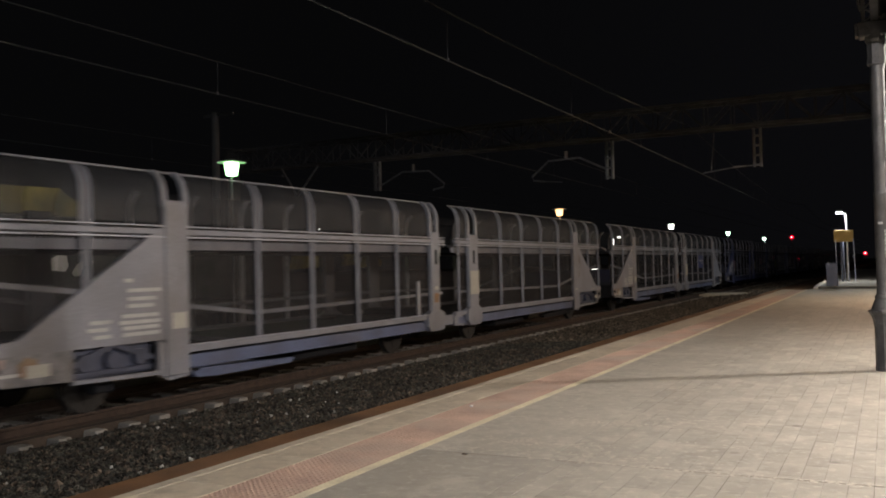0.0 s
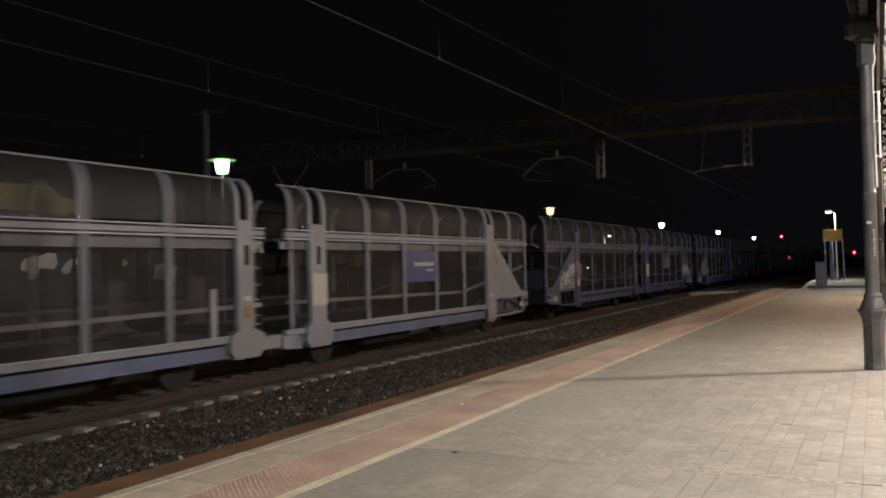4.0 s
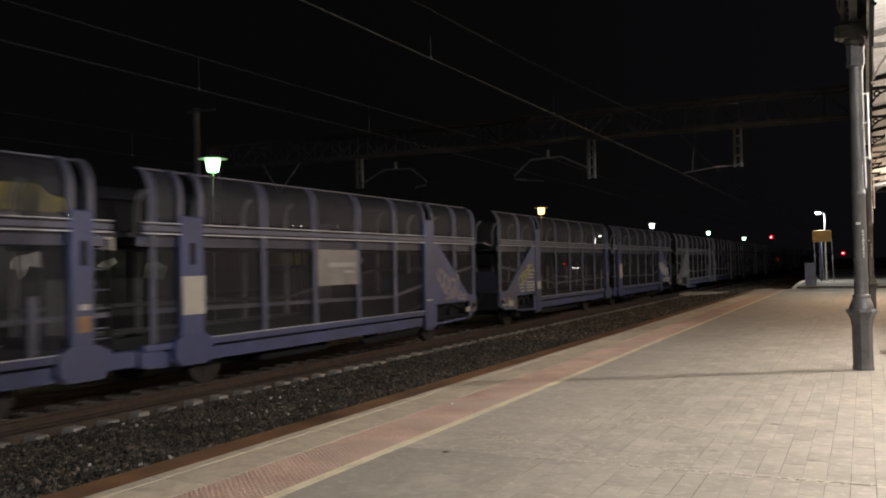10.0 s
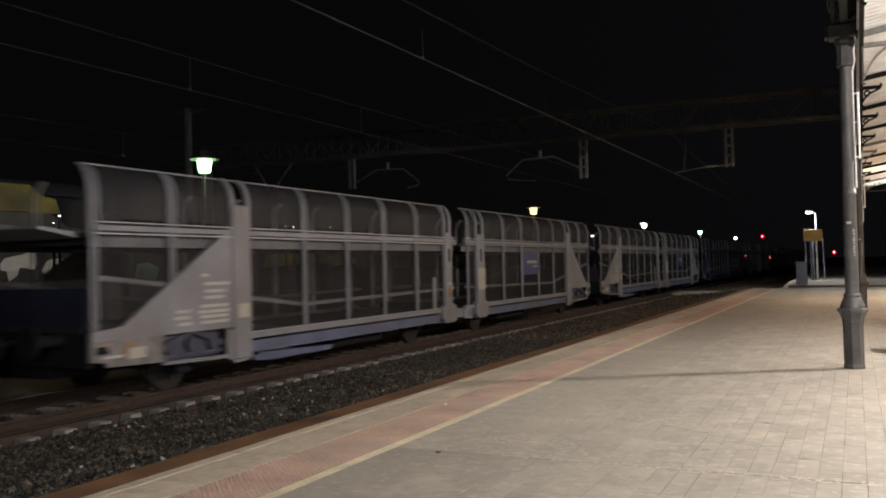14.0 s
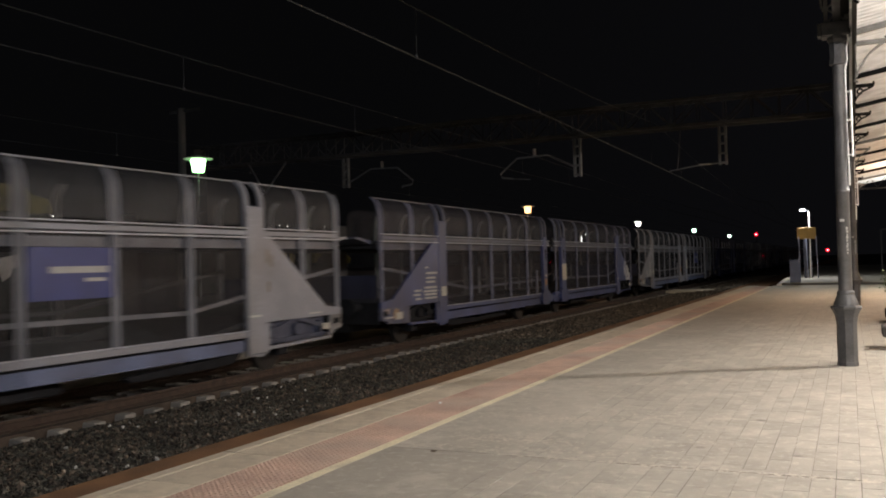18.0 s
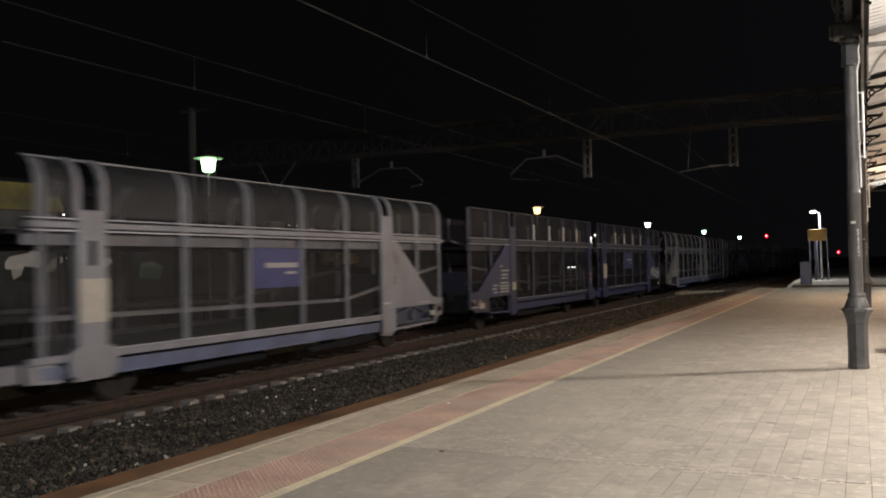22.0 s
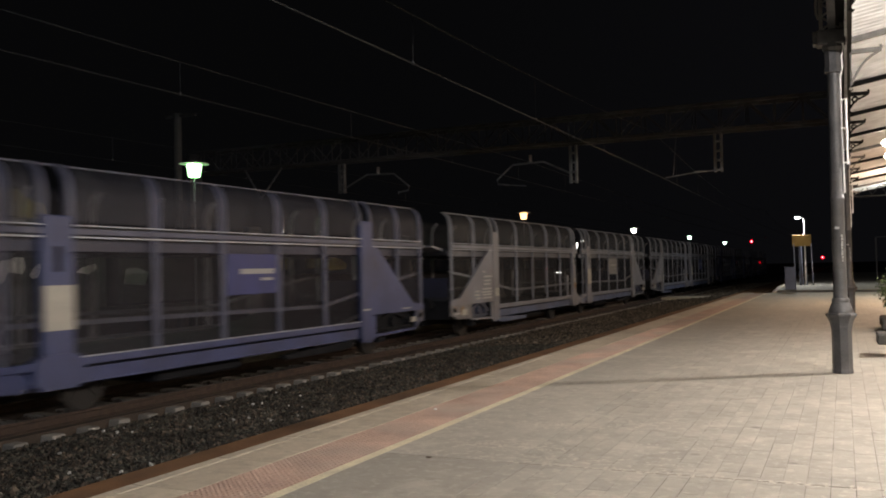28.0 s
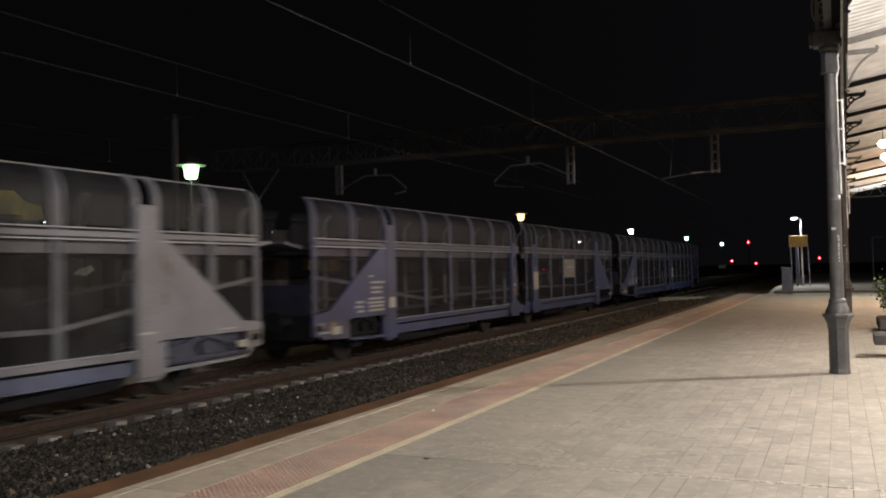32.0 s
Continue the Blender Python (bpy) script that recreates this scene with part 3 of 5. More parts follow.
# ---- canopy, columns ----
def column(x, y):
    t = thing("canopy_column", (x, y, 0), "grey painted cast-iron canopy column on an octagonal pedestal", "column", "canopy columns")
    # octagonal pedestal, flaring to a moulded cap
    o = part("pedestal", lathe([(0.138, 0), (0.138, 0.05), (0.132, 0.06), (0.132, 0.6), (0.137, 0.625), (0.142, 0.64), (0.142, 0.66)], 8), M_IRON, t)
    o.rotation_euler.z = 0.25
    o = part("pedestal_cap", lathe([(0.142, 0.66), (0.15, 0.7), (0.178, 0.765), (0.2, 0.79), (0.205, 0.815), (0.195, 0.83), (0.15, 0.845)], 8), M_IRON, t)
    o.rotation_euler.z = 0.25
    smooth(part("collar", lathe([(0.165, 0.835), (0.162, 0.86), (0.148, 0.9), (0.124, 0.96), (0.112, 0.985), (0.116, 0.995), (0.116, 1.025), (0.1, 1.045)], 20), M_IRON, t))
    smooth(part("shaft", lathe([(0.092, 1.04), (0.088, 2.4), (0.095, 2.41), (0.095, 2.44), (0.088, 2.45), (0.081, 4.2)], 20), M_IRON, t))
    smooth(part("capital", lathe([(0.083, 4.18), (0.12, 4.2), (0.12, 4.25), (0.11, 4.28), (0.115, 4.5), (0.14, 4.54), (0.14, 4.6)], 8), M_IRON, t), 25)
    b = box(-0.21, 0.17, -0.13, 0.13, 4.58, 4.79, 0.02)
    box(-0.25, -0.21, -0.1, 0.1, 4.6, 4.78, 0.008, b)
    part("head_block", b, M_IRON, t)
    part("rivet", lathe([(0.0, 0.0), (0.018, 0.0), (0.012, 0.012)], 8, at=(0.0, 0.0, 0.0)), M_IRON, t).matrix_basis = pose(-0.1, -0.13, 4.68, 90)
    # openwork post above the block; paler iron stands for light reaching it from below
    for dx in (-0.14, 0.12):
        part("upper_post", box(dx - 0.025, dx + 0.025, -0.05, 0.05, 4.79, 5.6), M_IRONL, t)
    for k in range(4):
        z = 4.82 + 0.19 * k
        b = beam((-0.12, 0, z), (0.1, 0, z + 0.17), 0.03, 0.02)
        beam((0.1, 0, z), (-0.12, 0, z + 0.17), 0.03, 0.02, b)
        part("lattice_bar", b, M_IRONL, t)
    pts = [(-0.17 - 0.03 * math.sin(a), 0, 4.95 + 0.13 * a + 0.02 * math.cos(3 * a)) for a in [i * 0.3 for i in range(13)]]
    part("scroll", sweep(pts, bar(0.03, 0.03), up=(0, 1, 0)), M_IRONL, t)
    # pipes and cables beside the shaft
    part("conduit", tube([(0.1, -0.025, 2.5), (0.088, -0.025, 4.12), (0.12, -0.05, 4.25), (0.11, -0.05, 4.4), (0.14, -0.06, 4.52), (0.13, -0.1, 4.6)], 0.012, 6), M_WHITE, t, "thin white conduit")
    part("pipe", tube([(0.15, 0.0, 2.9), (0.148, 0.0, 3.82)], 0.013, 8), M_WHITE, t, "white painted pipe")
    for z in (2.92, 3.4, 3.8):
        part("pipe_clip", box(0.06, 0.17, -0.02, 0.02, z, z + 0.015), M_WHITE, t)
    part("cable", tube([(0.17, -0.08, 4.86), (0.155, -0.08, 5.02), (0.18, -0.08, 5.12), (0.15, -0.08, 5.3), (0.19, -0.08, 5.5)], 0.014, 6), M_WHITE, t, "loose pale cable")
    for k in range(9):
        z = 1.55 + 0.042 * k
        part("paint_fleck", box(0.035 - 0.003 * (k % 3), 0.052 + 0.004 * (k % 2), -0.097, -0.07, z, z + 0.026 + 0.006 * (k % 3)), M_MARK, t)
    part("scuff", prism([(-0.096, 2.0), (-0.096, 2.03), (-0.08, 2.035), (-0.08, 2.0)], -0.045, 0.015), M_MARK, t)
    return t


def edge_x(y):
    """The canopy's edge runs slightly askew of the line."""
    return 0.17 + 0.0045 * (y - 13.4)


def bracket(y, z=4.47, size=0.3, paint=None):
    """Sloping ceiling beam with a small curled iron bracket under its end."""
    paint = paint or M_BROWN
    t = thing("canopy_bracket", (edge_x(y), y, 0), "iron canopy beam with a small curled bracket at its end", "bracket", "canopy brackets")
    rise = 0.17
    part("beam", beam((0.0, 0, z + 0.15), (6.8, 0, z + 0.15 + 6.8 * rise), 0.06, 0.08), paint, t)
    part("gusset", prism([(-0.03, z - 0.04), (-0.03, z + 0.02), (0.03, z + 0.02), (0.03, z - 0.04)], 0.0, size * 1.15), paint, t)
    drop = size * (1.25 if size > 0.3 else 0.8)
    pts = [(size * u, 0, z - 0.04 - drop * (1 - u) ** 1.7 + 0.015 * math.sin(6 * u)) for u in [i / 9 for i in range(10)]]
    pts += [(size * 1.1, 0, z - 0.02), (size * 1.16, 0, z + 0.02), (size * 1.1, 0, z + 0.05)]
    part("curl", sweep(pts, bar(0.03, 0.055 if size > 0.3 else 0.045), up=(0, 1, 0)), paint, t)
    if size < 0.3:
        loop = [(size * 0.3 + size * 0.17 * math.cos(a), 0, z - 0.06 - size * 0.17 + size * 0.17 * math.sin(a)) for a in [i * 0.6 for i in range(10)]]
        part("scroll", sweep(loop, bar(0.03, 0.03), up=(0, 1, 0)), paint, t)
    part("stem", tube([(0.0, 0, z + 0.02), (0.0, 0, z - 0.04 - drop), (-0.02, 0, z - 0.1 - drop), (0.02, 0, z - 0.12 - drop)], 0.018, 6), paint, t)


def canopy():
    c = thing("canopy_roof", (0, 0, 0), "white corrugated platform canopy sloping up to the station", "canopy", kind="structure")
    bm = bmesh.new()
    # corrugated underside, ridges along the slope's fall
    y = -16.0
    pitch = 0.19
    rows = []
    while y < 45.0:
        for off, h in ((0, 0.0), (0.07, 0.0), (0.08, 0.006), (0.09, 0.012), (0.16, 0.012), (0.17, 0.006)):
            rows.append((y + off, h))
        y += pitch
    a = [bm.verts.new((0.1, yy, 4.66 + h)) for yy, h in rows]
    b = [bm.verts.new((7.0, yy, 4.66 + 7.0 * 0.17 + h)) for yy, h in rows]
    for i in range(len(rows) - 1):
        bm.faces.new((a[i], a[i + 1], b[i + 1], b[i]))
    part("corrugated_sheet", bm, M_CEIL, c)
    bm = bmesh.new()
    q = [bm.verts.new(v) for v in ((-0.05, -16, 4.86), (7.1, -16, 6.08), (7.1, 45, 6.08), (-0.05, 45, 4.86), (-0.05, -16, 4.92), (7.1, -16, 6.14), (7.1, 45, 6.14), (-0.05, 45, 4.92))]
    for f in ((0, 1, 2, 3), (7, 6, 5, 4), (0, 4, 5, 1), (1, 5, 6, 2), (2, 6, 7, 3), (3, 7, 4, 0)):
        bm.faces.new([q[i] for i in f])
    part("upper_skin", bm, M_BROWN, c)
    # lattice edge girder
    f = thing("edge_beam", (edge_x(14.0), 14.0, 0), "dark iron edge beam below the canopy's rim", "beam")
    part("web", box(-0.035, -0.005, -30, 31, 4.47, 4.83), M_BROWN, f)
    part("bottom_flange", box(-0.04, 0.015, -30, 31, 4.447, 4.469), M_BROWN, f)
    f.rotation_euler.z = -0.0045
    g = thing("edge_girder", (-0.055, 0, 0), "grey iron lattice girder along the canopy's edge", "girder")
    part("lower_chord", box(-0.05, 0.05, -16, 45, 4.82, 4.88), M_IRON, g)
    part("upper_chord", box(-0.05, 0.05, -16, 45, 5.36, 5.42), M_IRON, g)
    b = bmesh.new()
    y = 5.0
    while y < 45:
        beam((0, y, 4.88), (0, y + 0.5, 5.36), 0.03, 0.03, b)
        beam((0, y + 0.5, 5.36), (0, y + 1.0, 4.88), 0.03, 0.03, b)
        y += 1.0
    part("lattice", b, M_IRON, g)
    for x, y in ((-0.335, -13.96), (-0.055, 13.4), (0.13, 27.08)):
        column(x, y)
    for i in range(-5, 9):
        bracket(13.4 + 3.42 * i, size=0.34 if i % 4 == 0 else 0.26, paint=M_IRONL if i % 4 == 0 else None)
    # end truss of the canopy
    e = thing("end_truss", (0.1, 43.5, 0), "dark lattice truss across the canopy's far end", "truss")
    for z in (4.42, 4.92):
        part("chord", box(0, 7, -0.04, 0.04, z, z + 0.06), M_BROWN, e)
    b = bmesh.new()
    for i in range(12):
        beam((i * 0.58, 0, 4.48), (i * 0.58 + 0.29, 0, 4.92), 0.03, 0.03, b)
        beam((i * 0.58 + 0.29, 0, 4.92), (i * 0.58 + 0.58, 0, 4.48), 0.03, 0.03, b)
    part("lattice", b, M_BROWN, e)
    # lamps below the ceiling
    for lx, ly, col, _ in CANOPY_LAMPS:
        t = thing("canopy_lamp", (lx, ly, 4.13), "round white opal canopy lamp on a short rod", "lamp", "canopy lamps")
        part("rod", tube([(0, 0, 0.14), (0, 0, 1.05)], 0.015, 6), M_BROWN, t)
        # unseen shades, added to these two lamps to dim the ceiling above
        if ly in (15.35, 22.2):
            smooth(part("shade", lathe([(0.03, 0.17), (0.12, 0.15), (0.24, 0.06), (0.32, -0.055), (0.312, -0.06), (0.23, 0.045), (0.11, 0.13), (0.03, 0.15)], 24), M_WHITE, t, "added bell shade that keeps lamp light off the ceiling"))
        else:
            smooth(part("gallery", lathe([(0.05, 0.16), (0.13, 0.1), (0.15, 0.06), (0.13, 0.06)], 16), M_BROWN, t))
        smooth(part("globe", lathe([(0.03, 0.03), (0.12, 0.035), (0.13, 0.05), (0.1, 0.06)], 16), M_GLOBE[col == ORANGE], t))
    for lx, ly in ((1.06, 24.3), (1.24, 27.4)):
        t = thing("pendant_lamp", (lx, ly, 4.47), "small bright pendant lamp below the canopy", "lamp", "pendant lamps")
        part("rod", tube([(0, 0, 0.08), (0, 0, 0.46)], 0.012, 6), M_BROWN, t)
        smooth(part("bulb", lathe([(0.02, -0.11), (0.09, -0.07), (0.13, 0.0), (0.09, 0.07), (0.03, 0.09)], 12), M_GLOBE[0], t, "glowing bulb"))
    w = thing("station_wall", (0, 0, 0), "plain plastered station wall under the canopy", "wall", kind="structure")
    part("wall_face", box(7.0, 7.4, -60, 44, -0.05, 7.5), M_WALL, w)


M_IRONL = mat("pale_grey_iron_paint", (0.15, 0.145, 0.135), 0.5, 0.1, 0.2, 5, 40, 0.05, (0.084, 0.07, 0.063), 0.5)
M_GLOBE = (glow("opal_globe_warm", (1.0, 0.86, 0.66), 14), glow("opal_globe_orange", (1.0, 0.7, 0.4), 14))


def litter():
    t = thing("pale_pebble", (-4.166, 8.81, 0.004), "small pale pebble lying on the pink tactile strip", "stone")
    smooth(part("stone", lathe([(0.004, 0.0), (0.018, 0.003), (0.021, 0.01), (0.012, 0.018), (0.002, 0.02)], 9), M_WHITE, t))
    t = thing("dry_leaf", (-3.17, 6.56, 0.002), "dark curled dry leaf lying on the paving", "leaf")
    part("blade", prism([(-0.02, 0.0), (-0.012, 0.006), (0.0, 0.009), (0.015, 0.005), (0.022, 0.0), (0.015, 0.002), (-0.012, 0.002)], -0.022, 0.02), M_BARK, t)


def planter():
    t = thing("stone_bench", (0.55, 15.9, 0), "dark grey stone bench with a thick seat on two legs", "bench")
    part("seat", box(-0.1, 1.6, -0.35, 0.35, 0.21, 0.385, 0.02), M_DARKSTONE, t)
    for x in (0.3, 1.15):
        part("leg", box(x, x + 0.18, -0.26, 0.26, 0, 0.209, 0.02), M_DARKSTONE, t)
    t = thing("planter_box", (1.32, 22.0, 0), "low dark stone planter behind the bench", "planter")
    part("trough", box(-0.6, 0.7, -0.9, 0.9, 0.05, 0.28, 0.03), M_DARKSTONE, t)
    part("plinth", box(-0.52, 0.6, -0.8, 0.8, 0, 0.05), M_DARKSTONE, t)
    part("soil", box(-0.55, 0.65, -0.85, 0.85, 0.26, 0.285), M_GROUND, t)
    s = thing("shrub", (1.03, 21.7, 0.28), "leafy dark green evergreen shrub in the planter", "shrub")
    rng = random.Random(3)
    b = bmesh.new()
    tips = []
    for k in range(20):
        a = rng.uniform(0, 6.28)
        r = rng.uniform(0.2, 0.68)
        h = rng.uniform(0.32, 0.96)
        p = [(rng.uniform(-0.1, 0.1), rng.uniform(-0.3, 0.3), 0)]
        p.append((p[0][0] + r * 0.4 * math.cos(a), p[0][1] + r * 0.5 * math.sin(a), h * 0.5))
        p.append((p[0][0] + r * math.cos(a), p[0][1] + r * 1.3 * math.sin(a), h))
        tube(p, 0.012, 5, b)
        tips += [(Vector(p[1]).lerp(Vector(p[2]), q)) for q in (0.2, 0.5, 0.8, 1.0)]
    part("stems", b, M_BARK, s)
    v, f = [], []
    for tip in tips:
        for _ in range(38):
            o = Vector((rng.gauss(0, 0.09), rng.gauss(0, 0.11), rng.gauss(0, 0.09))) + tip
            d = Vector((rng.gauss(0, 1), rng.gauss(0, 1), rng.gauss(0.4, 0.6))).normalized()
            n = d.cross(Vector((rng.gauss(0, 1), rng.gauss(0, 1), rng.gauss(0, 1)))).normalized()
            L, w = rng.uniform(0.045, 0.08), rng.uniform(0.014, 0.024)
            k = len(v)
            v += [tuple(o), tuple(o + d * L * 0.5 + n * w), tuple(o + d * L), tuple(o + d * L * 0.5 - n * w)]
            f += [(k, k + 1, k + 2), (k, k + 2, k + 3)]
    me = bpy.data.meshes.new("foliage")
    me.from_pydata(v, [], f)
    me.materials.append(M_LEAF)
    ob = new("foliage", me)
    ob.parent = s


M_DARKSTONE = mat("dark_weathered_stone", (0.06, 0.057, 0.052), 0.85, 0, 0.3, 4, 50, 0.25, (0.12, 0.11, 0.095), 0.4)


# ---- overhead line ----
GY = 32.0


def gantry(y, x0=-27.2, x1=6.99, name="catenary_gantry", z0=6.24, z1=7.16):
    t = thing(name, (0, y, 0), "weathered steel lattice gantry spanning all the lines", "gantry", "overhead line gantries")
    for yy in (-0.4, 0.4):
        part("lower_chord", box(x0, x1, yy - 0.05, yy + 0.05, z0 - 0.05, z0 + 0.05), M_OLDSTEEL, t)
        part("upper_chord", box(x0, x1, yy - 0.05, yy + 0.05, z1 - 0.05, z1 + 0.05), M_OLDSTEEL, t)
        b = bmesh.new()
        x = x0
        up = True
        while x < x1 - 0.5:
            beam((x, yy, z0 if up else z1), (x + 0.9, yy, z1 if up else z0), 0.045, 0.045, b)
            beam((x, yy, z0), (x, yy, z1), 0.035, 0.035, b)
            x += 0.9
            up = not up
        part("lattice", b, M_OLDSTEEL, t)
    x = x0
    while x < x1 - 0.5:
        part("brace", beam((x, -0.4, z0), (x + 0.9, 0.4, z0), 0.04, 0.04), M_OLDSTEEL, t)
        part("brace", beam((x + 0.9, -0.4, z1), (x, 0.4, z1), 0.04, 0.04), M_OLDSTEEL, t)
        x += 0.9
    # the far end stands on a mast, the near end on the station's wall
    part("mast", box(x0 - 0.1, x0 + 0.1, -0.42, 0.42, -0.7, z1), M_OLDSTEEL, t)
    part("wall_shoe", box(x1 - 0.12, x1 + 0.005, -0.5, 0.5, z0 - 0.3, z1 + 0.1, 0.01), M_OLDSTEEL, t)
    return t


def hanger(t, x, reach, wire_x, low=4.72, z0=6.15, straight=False):
    """Drop post below the gantry with the bent arm that steadies the wire."""
    b = bmesh.new()
    for dx in (-0.11, 0.11):
        box(x + dx - 0.035, x + dx + 0.035, -0.09, 0.09, low, z0, bm=b)
    for k in range(4):
        z = low + 0.04 + k * (z0 - low) / 4
        box(x - 0.11, x + 0.11, -0.07, 0.07, z, z + 0.06, bm=b)
    part("drop_post", b, M_STEEL, t)
    s = 1 if reach > x else -1
    d = abs(reach - x)
    if straight:
        part("registration_arm", tube([(x + s * 0.12, 0, 4.86), (x + s * d * 0.5, 0, 4.82), (reach, 0, 4.7)], 0.02, 8), M_STEEL, t)
        part("stay", tube([(x + s * d * 0.85, 0, 4.74), (x + s * d * 0.82, 0, 5.35), (x + s * d * 0.78, 0, 6.1)], 0.012, 6), M_STEEL, t)
        start, lift, n = x + s * d * 0.25, 4.85, 6
        place = [(start + s * 0.06 * k, 0, lift) for k in range(n)]
    else:
        pts = [(x + s * 0.12, 0, 5.1), (x + s * d * 0.38, 0, 5.62), (x + s * d * 0.78, 0, 5.58), (reach, 0, 5.02), (reach - s * 0.05, 0, 4.86), (reach - s * 0.5, 0, 4.8)]
        part("bent_arm", tube(pts, 0.035, 8), M_STEEL, t)
        part("steady_arm", tube([(reach - s * 0.5, 0, 4.8), (wire_x, 0, 4.73)], 0.018, 6), M_STEEL, t)
        place = [(x + s * d * 0.55, 0, 5.66 + 0.055 * k) for k in range(5)]
    b = bmesh.new()
    for at in place:
        lathe([(0.03, -0.025), (0.075, -0.01), (0.075, 0.01), (0.03, 0.025)], 10, b, at)
    part("insulator", b, M_INSUL, t)


def wires():
    def span(name, x, zs, r, label):
        pts = []
        for y in range(-70, 420, 3):
            u = ((y - GY) % 52) / 52
            pts.append((x + 0.12 * math.sin(y * 0.06), y, zs(u)))
        w = new(name, None)
        tagged(w, label, "wire")
        part("strand", tube(pts, r, 5), M_WIRE, w)

    for x in (NEAR_TRACK, TRACK, -18.9):
        span("contact_wire", x, lambda u: 4.88, 0.012 if x > -15 else 0.008, "thin dull overhead contact wire above a line")
        low, sag = (5.62, 3.2) if x == NEAR_TRACK else (5.47, 0.8)
        span("messenger_wire", x, lambda u: low + sag * (u - 0.5) ** 2, 0.011 if x > -15 else 0.009, "sagging overhead messenger wire above a line")
        for k in range(-3, 40):
            y = 12.56 + 6.1 * (k - 3)
            if y < -10 or y > 140:
                continue
            u = ((y - GY) % 52) / 52
            o = tagged(new("dropper", None), "thin vertical dropper between the overhead wires", "wire", "droppers")
            xx = x + 0.12 * math.sin(y * 0.06)
            part("strand", tube([(xx, y, 4.88), (xx, y, low + sag * (u - 0.5) ** 2)], 0.005, 4), M_WIRE, o)
            part("clip", box(xx - 0.012, xx + 0.012, y - 0.02, y + 0.02, 4.865, 4.92), M_OLDSTEEL, o)


def overhead():
    t = gantry(GY)
    hanger(t, -9.15, -12.25, -11.05)
    hanger(t, -3.9, -5.75, -6.2, 4.8, straight=True)
    hanger(t, -19.28, -16.1, -16.6, 4.9)
    # two stays that meet at the wire over the outermost line
    for top in ((-24.36, 0, 6.28), (-22.35, 0, 6.2)):
        part("stay", tube([top, (-23.48, 0, 4.9)], 0.04, 8), M_STEEL, t)
    wires()
    m = thing("signal_mast", (-20.2, 22.95, -0.74), "thin dark steel mast with a short cross arm", "mast")
    part("pole", tube([(0, 0, 0), (0, 0, 7.75)], 0.13, 8), M_OLDSTEEL, m)
    part("cross_arm", box(-0.5, 0.8, -0.03, 0.03, 7.6, 7.7), M_OLDSTEEL, m)


# ---- lamps on the far platform, signals ----
def far_lamp(x, y, z, col, strength, group="island platform lamps"):
    t = thing("platform_lamp_post", (x, y, 0), "slender lamp post with a wide hat over a glowing bowl", "lamp post", group)
    part("post", tube([(0, 0, 0), (0, 0, 2.0), (0, 0, z - 0.26)], 0.028, 8), M_STEEL, t)
    smooth(part("hat", lathe([(0.07, 0.13), (0.16, 0.1), (0.37, 0.055), (0.365, 0.04), (0.1, 0.065)], 20, at=(0, 0, z)), M_HAT, t))
    smooth(part("bowl", lathe([(0.02, -0.29), (0.13, -0.285), (0.15, -0.26), (0.195, 0.03), (0.1, 0.045)], 16, at=(0, 0, z)), glow("lamp_bowl", col, strength), t, "glowing frosted bowl"))
    part("cross_bar", box(-0.2, 0.2, -0.015, 0.015, z - 1.3, z - 1.27), M_STEEL, t)
    if y > 100:
        part("sign", box(-0.46, 0.46, -0.06, -0.035, 1.1, 1.55), M_WHITE, t, "small pale sign plate")


M_HAT = mat("pale_enamel_lamp_hat", (0.6, 0.62, 0.58), 0.5, 0.1, 0.2, 5, 40, 0.03)


def island_lights():
    for x, y, z, w in ((-15.0, 13.1, 2.75, 0.025), (-15.0, 12.95, 2.6, 0.02), (-15.0, 21.5, 2.78, 0.022), (-15.0, 21.1, 2.79, 0.016), (-15.0, 23.5, 2.84, 0.014), (-14.6, 52.6, 3.12, 0.08)):
        t = thing("platform_wall_light", (x, y, 0), "small bright bulkhead light on a thin post", "lamp", "island platform small lights")
        part("post", tube([(0, 0, 0), (0, 0, z)], 0.03, 6), M_OLDSTEEL, t)
        part("bulb", box(-w, w, -w, w, z, z + w, 0.01), M_BULB, t, "glowing bulb")
    t = thing("lit_strip", (-14.6, 47.4, 0), "low bright strip light on a dark box", "lamp")
    part("box", box(-0.7, 0.7, 0, 0.5, 0, 1.3), M_MACH, t)
    part("tube", box(-0.2, 0.2, -0.05, -0.004, 1.255, 1.28), M_BULB, t, "glowing tube")
    t = thing("upright_tube_light", (-14.6, 51.4, 0), "short upright tube light on a thin post", "lamp")
    part("post", tube([(0, 0, 0), (0, 0, 2.7)], 0.03, 6), M_OLDSTEEL, t)
    part("tube", box(-0.03, 0.03, -0.03, 0.03, 2.7, 3.04), M_BULB, t, "glowing tube")
    t = thing("red_marker_light", (-14.6, 45.3, 0), "small red marker light on a thin post", "lamp")
    part("post", tube([(0, 0, 0), (0, 0, 1.48)], 0.03, 6), M_OLDSTEEL, t)
    smooth(part("lens", lathe([(0.02, 1.48), (0.05, 1.51), (0.02, 1.54)], 10), M_RED, t, "red glow of the lens"))


M_BULB = glow("small_white_bulb", (1.0, 0.98, 0.92), 8)


